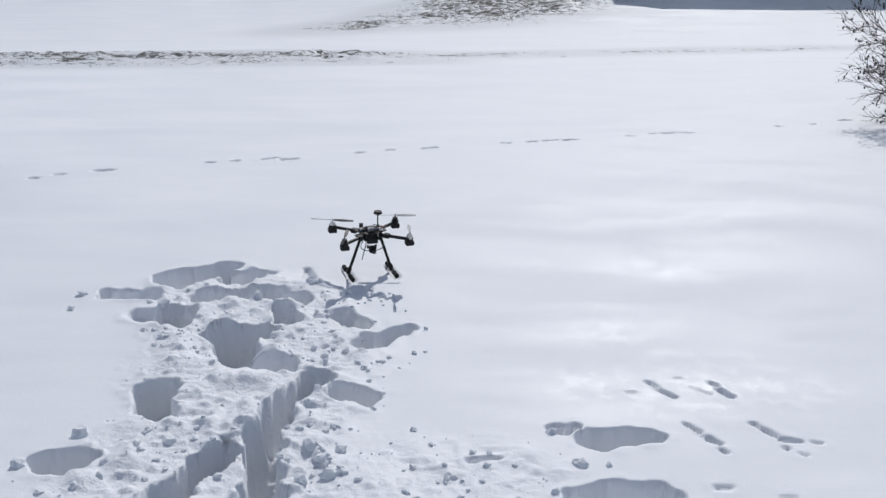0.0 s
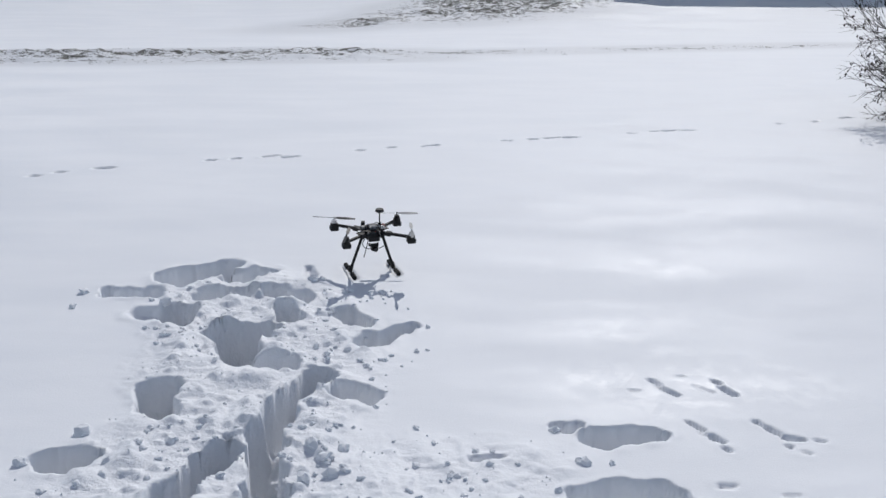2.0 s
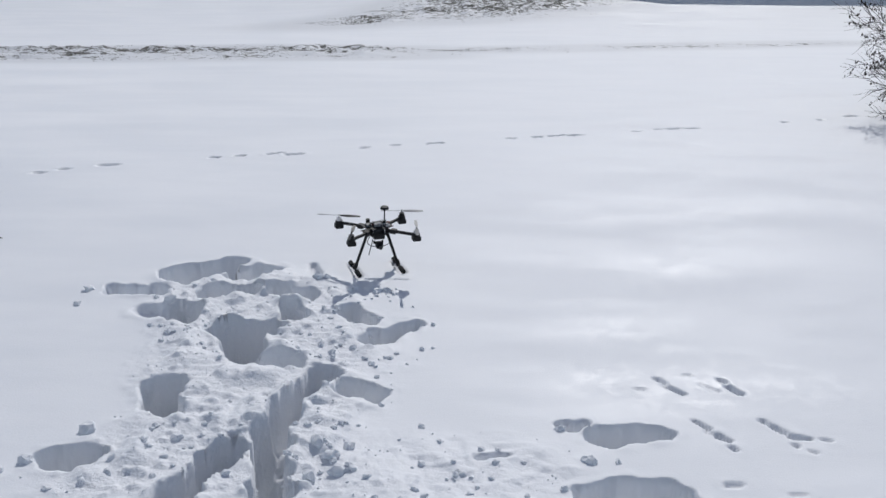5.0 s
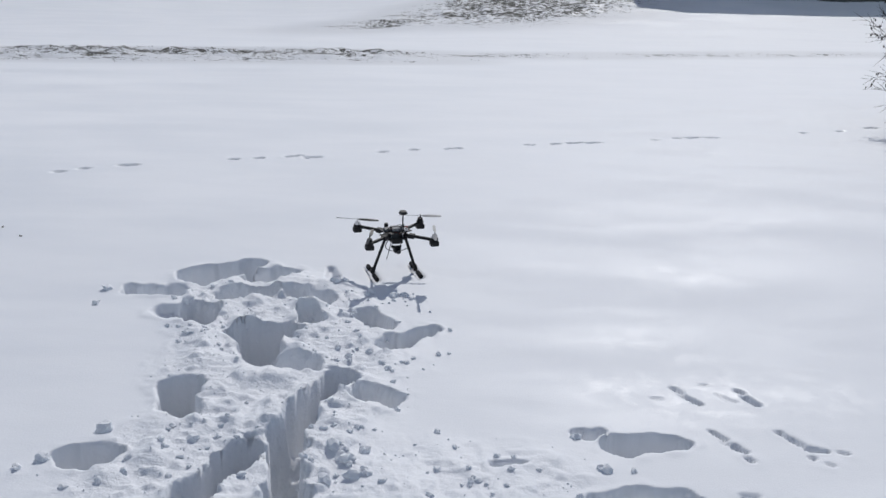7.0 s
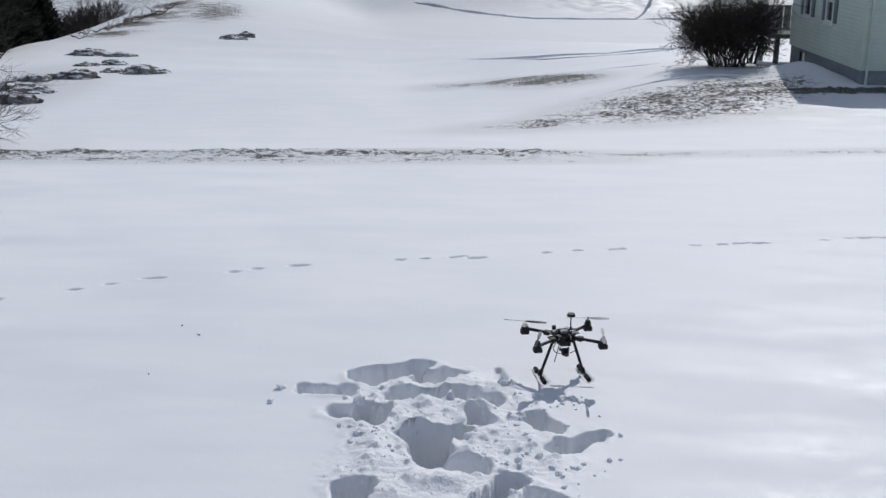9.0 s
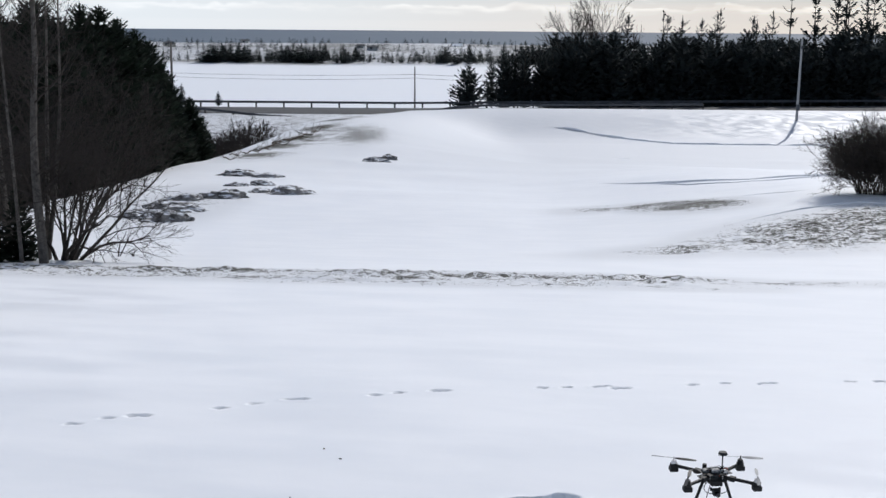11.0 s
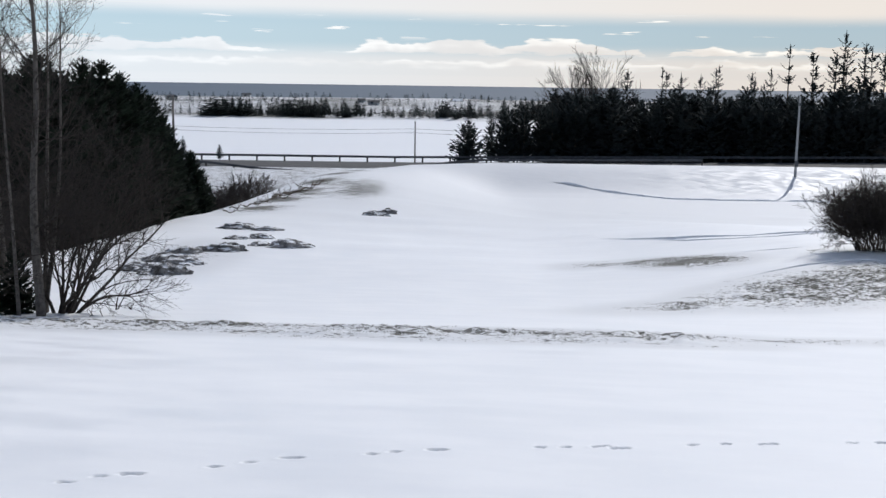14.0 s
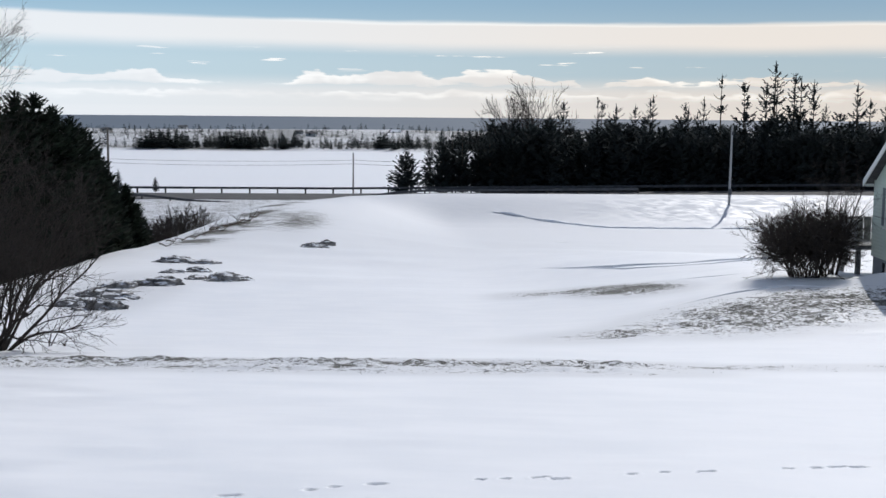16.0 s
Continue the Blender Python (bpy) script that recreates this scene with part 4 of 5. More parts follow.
def road_woods():
    label = "tall ragged spruce standing above the dark woods"
    tall = [spruce("tall_spruce", 60 + k, 10.0, 1.35, 25, 6, 4, NEEDLES_HAZY, label, "tall spruces beyond the road", thin=0.30, ragged=0.8, bare_foot=0.30, shape=0.42) for k in range(5)]
    rng = random.Random(9)
    spots = []
    # sideways place, distance, tree height
    for u, v, h in ((22.0, 182, 11.9), (25.4, 183, 12.4), (27.5, 182, 14.9), (29.0, 184, 12.2), (33.0, 182, 15.3), (33.9, 184, 14.6), (36.0, 183, 14.5), (38.6, 182, 14.2), (41.1, 182, 15.2), (41.9, 184, 15.7),
                    (46.7, 182, 14.6), (47.6, 184, 14.1), (48.9, 183, 13.1), (50.2, 185, 15.6), (52.0, 182, 18.9), (55.8, 182, 17.8), (57.0, 185, 13.6), (59.2, 183, 17.8), (60.4, 182, 21.0), (61.4, 184, 18.4),
                    (63.4, 182, 19.2), (65.2, 184, 18.5), (67.0, 183, 18.4), (69.4, 184, 14.6), (73.5, 182, 17.8), (74.6, 185, 16.0), (75.9, 183, 15.6), (79.5, 185, 14.8), (84, 186, 16.0), (89, 185, 15.0), (95, 186, 16.0)):
        x, y = place(u, v)
        z = -10.0
        spots.append((x, y, z, h / 10, rng.uniform(0, 360)))
    stand(tall, spots, (0.95, 0.75, 0.85))
    edge = [spruce("spruce_tree", 80 + k, 7.0, 1.9, 26, 8, 5, NEEDLES_HAZY, "dark spruce at the edge of the road", "spruces beside the road", bare_foot=0.03, thin=0.05) for k in range(3)]
    spots = []
    for u, v, h in ((8.4, 168, 8.2), (10.2, 172, 8.0), (7.0, 174, 6.4), (13.8, 170, 7.6), (-36.5, 167.5, 2.6), (-31.5, 168, 1.5), (12.0, 176, 8.6), (17.5, 171, 8.8), (16, 178, 9.2), (9.2, 170, 7.4), (11.4, 169, 7.0), (15.4, 169, 7.8), (14.6, 174, 8.4), (18.5, 168, 8.2)):
        x, y = place(u, v)
        spots.append((x, y, -8.5, (h + 0.6) / 7, rng.uniform(0, 360)))
    stand(edge, spots, (0.95, 1.1))
    lone = spruce("spruce_tree", 92, 5.9, 3.0, 20, 8, 5, NEEDLES_HAZY, "open broad spruce standing alone behind the guard rail", "spruces beside the road", bare_foot=0.04, thin=0.14, ragged=0.45, shape=0.7)
    x, y = place(3.4, 167.5)
    lone.matrix_basis = pose(x, y, -8.5, 0, 0, 40)
    # the closed wood behind, one dark mass of many trees
    kinds = [spruce_parts(random.Random(100 + k), 10.0, 2.5, 16, 7, 3, bare_foot=0.0, thin=0.04, shape=0.42) for k in range(5)]
    verts, faces = [], []
    for n in range(430):
        u = rng.uniform(17.0, 112)
        v = 168.5 + 20 * rng.random() ** 1.4
        x, y = place(u, v)
        tall_here = rng.uniform(7.5, 9.0) + 0.16 * (v - 168) + (rng.uniform(0.6, 2.2) if rng.random() < 0.16 else 0)
        s, spin = tall_here / 10, rng.uniform(0, 6.283)
        c, d = math.cos(spin) * s, math.sin(spin) * s
        trunk, vs, fs = kinds[n % 5]
        base = len(verts)
        z = -8.6 + 0.006 * u - 0.12 * (v - 168)
        verts += [(x + p.x * c - p.y * d, y + p.x * d + p.y * c, z + p.z * s) for p in vs]
        faces += [tuple(base + i for i in f) for f in fs]
        base = len(verts)
        verts += [(x + p.x * s, y + p.y * s, z + p.z * s) for p in trunk.verts]
        faces += [tuple(base + i for i in f) for f in trunk.faces]
    tagged(put("woods", mesh_of("woods", verts, faces, NEEDLES_HAZY)), "closed dark spruce woods beyond the road", "woods", kind="stuff")


road_woods()


def far_shore():
    rng = random.Random(21)
    kinds = [spruce_parts(random.Random(200 + k), 10.0, 3.1, 11, 9, 1, bare_foot=0.0, shape=0.85) for k in range(4)]
    small = [spruce_parts(random.Random(220 + k), 10.0, 3.6, 6, 6, 1, bare_foot=0.0, shape=0.6) for k in range(4)]
    verts, faces = [], []
    thick = {k: rng.random() for k in range(40)}
    for n in range(4200):
        u = rng.uniform(-420, 260)
        dense = min(1.0, thick[int((u + 420) / 680 * 39)] ** 1.3 + 0.30 * math.exp(-((u - 5) / 55) ** 2)) * 0.85
        front = rng.random() < 0.84
        if front and rng.random() > 0.06 + 1.1 * dense:
            continue
        v = 523 + 48 * rng.random() ** 1.5 if front else rng.uniform(575, 985)
        h = (2.2 + 5.4 * rng.random() ** 1.6) * (0.75 + 0.55 * dense) if front else rng.uniform(1.8, 5.0)
        x, y = place(u, v)
        z = ground_at(x, y) - 0.2
        s, spin = h / 10, rng.uniform(0, 6.283)
        wide = s * rng.uniform(0.6, 1.05)
        c, d = math.cos(spin) * wide, math.sin(spin) * wide
        _, vs, fs = kinds[n % 4] if front else small[n % 4]
        base = len(verts)
        verts += [(x + p.x * c - p.y * d, y + p.x * d + p.y * c, z + p.z * s) for p in vs]
        faces += [tuple(base + i for i in f) for f in fs]
    tagged(put("far_trees", mesh_of("far_trees", verts, faces, NEEDLES_HAZY)), "scattered dark trees along the far shore", "trees", kind="stuff")
    paints = [material("far_paint", c, 0.7, 0.1, 0.3) for c in ((0.5, 0.5, 0.5), (0.30, 0.32, 0.34), (0.22, 0.17, 0.15), (0.42, 0.40, 0.35))]
    for n in range(9):
        u, v = rng.uniform(-330, 120), rng.uniform(700, 930)
        x, y = place(u, v)
        w, d, h = rng.uniform(4, 6.5), rng.uniform(4, 6), rng.uniform(1.6, 2.3)
        home = empty("far_house", pose(x, y, ground_at(x, y) - 0.3, 0, 0, rng.uniform(-25, 40)), "small far-off house on the snowy shore", "house", "houses on the far shore")
        part("wall", box(-w / 2, w / 2, -d / 2, d / 2, -1, h), paints[n % 4], home)
        bm = bmesh.new()
        for x0 in (-w / 2 - 0.3, w / 2 + 0.3):
            for yy, zz in ((-d / 2 - 0.3, h), (d / 2 + 0.3, h), (0, h + d * 0.3)):
                bm.verts.new((x0, yy, zz))
        bm.verts.ensure_lookup_table()
        for f in ((0, 1, 2), (5, 4, 3), (0, 2, 5, 3), (2, 1, 4, 5), (1, 0, 3, 4)):
            bm.faces.new([bm.verts[i] for i in f])
        part("roof", bm, ROOFING if n % 3 else SNOW, home)
        part("window", box(-w * 0.2, w * 0.05, -d / 2 - 0.03, -d / 2, 1.0, 2.2), GLASS, home)


far_shore()


# ---- bare trees and bushes ----
def grow(tubes, rng, p, d, length, r, level, kids, bend=0.16, up=0.10, spread_by=0.75, shrink=0.62, tips=None, droop=0.0, finest=0.002):
    """A limb that wanders, tapers and branches."""
    steps = 5 if level > 1 else 3 if level else 2
    pts, rad = [p.copy()], [r]
    dirs = []
    for k in range(steps):
        d = (d + Vector((rng.gauss(0, bend), rng.gauss(0, bend), rng.gauss(0, bend) + up * 0.3 - droop * 0.3))).normalized()
        pts.append(pts[-1] + d * (length / steps))
        rad.append(r * (1 - 0.75 * (k + 1) / steps))
        dirs.append(d.copy())
    tubes.line(pts, rad, 5 if level >= 3 else 3, cap=False)
    if tips is not None and level <= 1:
        tips.append((pts[-1], d))
    if level <= 0:
        return
    for c in range(kids[level]):
        t = 0.25 + 0.75 * (c + rng.random()) / kids[level]
        k = min(steps - 1, int(t * steps))
        q = pts[k].lerp(pts[k + 1], t * steps - k)
        axis = dirs[k]
        side = axis.cross(Vector((rng.gauss(0, 1), rng.gauss(0, 1), rng.gauss(0, 1)))).normalized()
        nd = (axis + side * rng.uniform(spread_by * 0.6, spread_by * 1.3) + Vector((0, 0, up))).normalized()
        grow(tubes, rng, q, nd, length * shrink * rng.uniform(0.65, 1.15) * (1.15 - 0.5 * t), max(rad[k] * 0.55, finest), level - 1, kids, bend, up, spread_by, shrink, tips, droop, finest)


def slender_tree(x, y, seed, height, r, kids, label, mat=BARK_GREY, lean=(0, 0)):
    rng = random.Random(seed)
    tree = empty("bare_tree", pose(x, y, ground_at(x, y) - 0.06), label, "tree", "bare trees on the crest")
    stem = Tubes()
    pts, d = [Vector((0, 0, -0.3))], Vector((lean[0], lean[1], 1)).normalized()
    for k in range(12):
        d = (d + Vector((rng.gauss(0, 0.03), rng.gauss(0, 0.03), 0.05))).normalized()
        pts.append(pts[-1] + d * (height / 12))
    rad = [r * (1 - 0.9 * k / 12) for k in range(13)]
    stem.line(pts, rad, 8)
    put("trunk", stem.mesh("trunk", mat), tree)
    limbs = Tubes()
    for n in range(int(height * 6)):
        t = 0.18 + 0.80 * rng.random()
        k = int(t * 12)
        q = pts[k].lerp(pts[min(k + 1, 12)], t * 12 - k)
        a = rng.uniform(0, 6.283)
        rise = rng.uniform(0.25, 1.0) * (0.5 + t)
        nd = Vector((math.cos(a), math.sin(a), rise)).normalized()
        grow(limbs, rng, q, nd, height * rng.uniform(0.10, 0.22) * (1.25 - 0.7 * t), rad[k] * 0.33, 2, kids, up=0.18, bend=0.13, finest=0.0032)
    put("crown", limbs.mesh("crown", TWIG), tree)
    return tree


def bush(name, x, y, z, seed, stems, height, out, r, kids, label, category, group="", mat=TWIG, tips=False, spread_by=0.75, droop=0.0, up=0.1, bias=(0, 0), shrink=0.62, finest=0.004, root=0.12):
    """Many stems from one root, leaning outwards."""
    rng = random.Random(seed)
    thing = empty(name, pose(x, y, z), label, category, group)
    ends = [] if tips else None
    for n in range(stems):
        a = 6.283 * (n + rng.random() * 0.7) / stems
        o = out * math.sqrt(rng.random())
        d = Vector((math.cos(a) * o + bias[0], math.sin(a) * o + bias[1], 1)).normalized()
        t = Tubes()
        grow(t, rng, Vector((math.cos(a), math.sin(a), 0)) * (root * min(1, height / 3) * (rng.uniform(0.4, 1.0) if root > 0.12 else 1.0)) - Vector((0, 0, 0.15)), d, height * rng.uniform(0.7, 1.05), r * rng.uniform(0.7, 1.2), 3, kids, up=up, spread_by=spread_by, tips=ends, droop=droop, shrink=shrink, finest=finest)
        put("stem", t.mesh("stem", mat), thing)
    if tips:
        verts, faces = [], []
        for p, d in ends:
            if rng.random() < 0.16:
                for j in range(rng.choice((2, 3, 4))):
                    q = p - d * (0.02 * j) + Vector((rng.gauss(0, 0.012), rng.gauss(0, 0.012), rng.gauss(0, 0.012)))
                    s = rng.uniform(0.006, 0.012)
                    i = len(verts)
                    verts += [q + Vector(o) * s for o in ((1, 0, 0), (-1, 0, 0), (0, 1, 0), (0, -1, 0), (0, 0, 1.6), (0, 0, -1.6))]
                    faces += [(i + a, i + b, i + c) for a, b, c in ((0, 2, 4), (2, 1, 4), (1, 3, 4), (3, 0, 4), (2, 0, 5), (1, 2, 5), (3, 1, 5), (0, 3, 5))]
        put("bud_cluster", mesh_of("bud_cluster", verts, faces, BUD), thing, "dark swollen buds and dry fruit")
    return thing


# tall slender trees and the many-stemmed one just over the crest
slender_tree(-13.25, 19.82, 301, 8.6, 0.10, (0, 4, 6), "tall slender bare tree with pale bark on the crest", lean=(-0.02, 0))
slender_tree(-13.60, 19.60, 302, 7.4, 0.042, (0, 4, 5), "slim bare tree leaning beside a taller one", lean=(-0.04, 0))
slender_tree(-14.1, 21.2, 303, 7.0, 0.055, (0, 4, 5), "slim bare tree rising from a clump of stems", lean=(0.0, 0.02))
slender_tree(-15.2, 20.6, 304, 8.0, 0.07, (0, 4, 5), "tall bare tree among young spruces")
slender_tree(-14.6, 19.4, 305, 8.4, 0.08, (0, 4, 5), "tall bare tree with fine upright twigs")
slender_tree(-14.3, 21.6, 306, 7.6, 0.06, (0, 4, 5), "bare tree with pale upright stem behind the crest")
slender_tree(-15.9, 22.6, 307, 8.2, 0.07, (0, 4, 5), "bare tree with many fine crossing twigs")
bush("bare_tree", -13.70, 21.25, ground_at(-13.70, 21.25) - 0.03, 310, 13, 3.1, 0.6, 0.042, (0, 5, 7, 8), "many-stemmed bare tree with arching branches on the crest", "tree", "bare trees on the crest", mat=TWIG, bias=(0.42, 0.0), spread_by=0.8)
for k, (u, v, h) in enumerate(((-7.25, 25.6, 0.85), (-6.9, 25.6, 0.4), (-8.6, 23.6, 0.5))):
    x, y = place(u, v)
    bush("dead_stalk", x, y, ground_at(x, y), 330 + k, 2, h, 0.15, 0.020, (0, 0, 1, 2), "dry broken stalk sticking out of snow", "stalk", "dry stalks")
for k, (u, v, h) in enumerate(((-10.5, 27.0, 2.3), (-12.2, 30.5, 2.6), (-13.0, 35, 2.8), (-14.5, 41, 3.0), (-15.5, 48, 3.0))):
    x, y = place(u, v)
    bush("thicket_bush", x, y, ground_at(x, y) - 0.05, 340 + k, 9, h, 0.7, 0.03, (0, 4, 5, 6), "tangled bare brown bush below the spruces", "bush", "bare bushes by the gully", finest=0.006)
# brush in the gully
for k, (u, v, h) in enumerate(((-16.0, 93, 2.7), (-15.4, 96, 2.3), (-17.2, 91, 2.8), (-18.6, 94, 2.9), (-17.8, 99, 2.6), (-19.5, 89, 2.9), (-16.6, 88, 2.2))):
    x, y = place(u, v)
    bush("gully_bush", x, y, ground_at(x, y) - 0.05, 360 + k, 12, h, 0.85, 0.026, (0, 5, 5, 6), "dark leafless bush in the snowy gully", "bush", "bushes in the gully", finest=0.014)

# the round bush and the small tree beside the house
bush("round_bush", 3.45, 37.3, ground_at(3.45, 37.3) - 0.05, 400, 120, 1.84, 0.31, 0.014, (0, 6, 6, 6), "large round leafless bush beside the house", "bush", spread_by=0.72, up=0.0, finest=0.0046, root=0.85)
bush("bare_tree", 4.3, 38.6, ground_at(4.3, 38.6) - 0.05, 401, 5, 3.3, 0.26, 0.040, (0, 4, 5, 6), "small bare tree behind the round bush", "tree", "bare trees at the house", mat=TWIG)
# the fruit tree at the edge of the lawn, and another across from it
bush("fruit_tree", 5.78, 11.1, ground_at(5.78, 11.1) - 0.03, 420, 24, 1.9, 1.8, 0.03, (0, 5, 6, 8), "spreading bare shrub with dark buds at its twig ends", "shrub", "shrubs on the lawn", tips=True, spread_by=0.7, up=0.03, finest=0.0028)
bush("fruit_tree", -9.75, 11.55, ground_at(-9.75, 11.55) - 0.03, 421, 11, 1.7, 1.0, 0.03, (0, 5, 6, 6), "spreading bare shrub with dark buds at its twig ends", "shrub", "shrubs on the lawn", tips=True, spread_by=0.7, up=0.05, finest=0.0028)
# broad bare tree above the far woods
x, y = place(21.8, 181)
bush("bare_tree", x, y, -9.5, 430, 7, 11.8, 0.36, 0.16, (0, 6, 7, 6), "broad bare tree standing above the dark woods", "tree", "bare trees by the road", spread_by=0.62, up=0.15, finest=0.03)


# ---- dead wood on the farm track ----
def fallen_branch(u0, v0, u1, v1, r, seed):
    rng = random.Random(seed)
    a, b = place(u0, v0), place(u1, v1)
    t = Tubes()
    base = Vector((a[0], a[1], ground_at(*a)))
    pts = []
    for k in range(9):
        f = k / 8
        x, y = a[0] + (b[0] - a[0]) * f + rng.gauss(0, 0.05), a[1] + (b[1] - a[1]) * f + rng.gauss(0, 0.05)
        pts.append(Vector((x, y, ground_at(x, y) + r * 0.5 + 0.16 * math.sin(f * 5 + seed) ** 2)) - base)
    t.line(pts, [r * (1 - 0.7 * k / 8) for k in range(9)], 6)
    for k in range(2, 8, 2):
        d = Vector((rng.gauss(0, 1), rng.gauss(0, 0.6), 0.7)).normalized()
        grow(t, rng, pts[k], d, rng.uniform(0.6, 1.2), r * 0.4, 1, (0, 2, 2), finest=0.012)
    branch = put("fallen_branch", t.mesh("fallen_branch", BARK))
    branch.location = base
    tagged(branch, "dark fallen branch lying half buried in snow", "branch", "fallen branches by the gully")


for k, (u0, v0, u1, v1, r) in enumerate(((-11.6, 76.5, -10.9, 79.5, 0.10), (-11.5, 80.0, -10.7, 84.0, 0.11), (-11.2, 83.0, -10.3, 86.5, 0.13), (-12.2, 72.0, -11.5, 74.6, 0.08), (-10.6, 87.5, -9.6, 91.5, 0.14), (-12.4, 66.5, -11.8, 69.0, 0.07),
                                         (-10.9, 86.0, -10.0, 88.0, 0.12), (-11.4, 78.2, -10.2, 80.0, 0.08), (-10.2, 91.0, -9.3, 95.0, 0.12), (-12.0, 75.0, -11.0, 75.8, 0.07), (-11.8, 81.5, -11.0, 82.2, 0.09), (-12.6, 69.8, -12.0, 71.4, 0.07))):
    fallen_branch(u0, v0, u1, v1, r * 0.55, 700 + k)


# ---- rocks ----
def rock(x, y, w, d, h, seed, turn=0.0):
    rng = random.Random(seed)
    bm = bmesh.new()
    bmesh.ops.create_icosphere(bm, subdivisions=4, radius=1.0)
    off = Vector((seed * 3.7, seed * 1.3, 0))
    for v in bm.verts:
        c = v.co.copy()
        n = noise.fractal(c * 1.6 + off, 1.0, 2.1, 4) * 0.35 + noise.fractal(c * 5 + off, 1.0, 2.1, 3) * 0.12
        step = math.floor((c.z + n * 0.6) * 4) / 4 * 0.2 + c.z * 0.8
        v.co = Vector((c.x * (1 + n) * w / 2, c.y * (1 + n) * d / 2, (step + 0.25 * n) * h))
    ob = part("rock", bm, ROCK, None, shade=False)
    ob.matrix_basis = pose(x, y, ground_at(x, y) - h * 0.34, 0, 0, turn)
    tagged(ob, "low dark weathered rock breaking through the snow", "rock", "rocks along the field")
    return ob


for k, (px, py, w, d, h) in enumerate(((-23.3, 51.2, 2.3, 1.1, 0.42), (-21.8, 51.0, 1.7, 0.8, 0.28), (-20.1, 46.4, 1.7, 0.9, 0.30), (-20.9, 45.6, 1.1, 0.7, 0.24), (-17.2, 42.2, 2.2, 1.1, 0.42), (-18.5, 42.4, 1.0, 0.7, 0.24),
                                      (-18.9, 40.0, 1.9, 1.0, 0.44), (-19.9, 38.9, 1.6, 0.9, 0.36), (-18.4, 36.0, 1.7, 0.9, 0.34), (-19.5, 36.6, 1.6, 1.0, 0.40), (-17.7, 33.2, 2.0, 1.1, 0.50), (-19.0, 33.9, 1.6, 0.9, 0.36),
                                      (-20.9, 64.4, 1.9, 0.9, 0.36), (-20.9, 67.0, 1.2, 0.7, 0.46))):
    rock(px, py, w * 0.9, d, h * 1.12, 500 + k, 14.6 + 7 * math.sin(k * 2.3))


# ---- ridges of snow along old tracks ----
def snow_ridge(points, height, width, seed, label):
    """A low steep-sided ridge thrown up beside a track; points are (u, v)."""
    rng = random.Random(seed)
    verts, faces = [], []
    line = []
    for (u0, v0), (u1, v1) in zip(points, points[1:]):
        count = max(2, int(math.hypot(u1 - u0, v1 - v0) / 0.35))
        line += [(u0 + (u1 - u0) * k / count, v0 + (v1 - v0) * k / count) for k in range(count)]
    line.append(points[-1])
    for k, (u, v) in enumerate(line):
        x, y = place(u, v + 0.10 * math.sin(k * 0.21 + seed))
        z = ground_at(x, y)
        h = height * (0.35 + 0.9 * abs(noise.noise(Vector((k * 0.13, seed, 0))) + 0.5)) * min(1, k / 6, (len(line) - 1 - k) / 6 + 0.05)
        w = width * rng.uniform(0.8, 1.2)
        dx, dy = -NA * w, NB * w
        verts += [(x - dx, y - dy, z - 0.03), (x - dx * 0.35, y - dy * 0.35, z + h), (x + dx * 0.4, y + dy * 0.4, z + h * 0.8), (x + dx, y + dy, z - 0.03)]
        if k:
            i = 4 * k
            faces += [(i - 4 + j, i + j, i + j + 1, i - 3 + j) for j in range(3)]
    tagged(put("snow_ridge", mesh_of("snow_ridge", verts, faces, SNOW)), label, "track", "old tracks over the field")


OLD_TRACK = "low ridge of snow thrown up along an old track"
snow_ridge(((12.9, 139.0), (14.1, 138.5), (16.3, 137.5), (20.3, 135.0), (25.2, 130.2), (33.0, 128.5), (41.4, 129.1), (46.3, 123.6)), 0.19, 0.30, 1, OLD_TRACK)
snow_ridge(((6.4, 49.4), (8.8, 45.6), (11.3, 44.4), (14.7, 45.7), (17, 47)), 0.075, 0.12, 2, OLD_TRACK)
snow_ridge(((7.9, 46.6), (9.0, 44.5), (10.5, 43.6), (12.1, 43.5), (14.1, 44.7), (16, 46)), 0.05, 0.10, 3, OLD_TRACK)
snow_ridge(((9.1, 38.1), (10.7, 37.4), (11.5, 37.6)), 0.05, 0.12, 4, OLD_TRACK)
snow_ridge(((12.5, 88.4), (14.2, 89.2)), 0.12, 0.2, 5, OLD_TRACK)
snow_ridge(((7.7, 32.0), (9.8, 32.9), (11.5, 33.2), (12.7, 32.1)), 0.05, 0.14, 7, "low snow bank along the edge of the knoll")


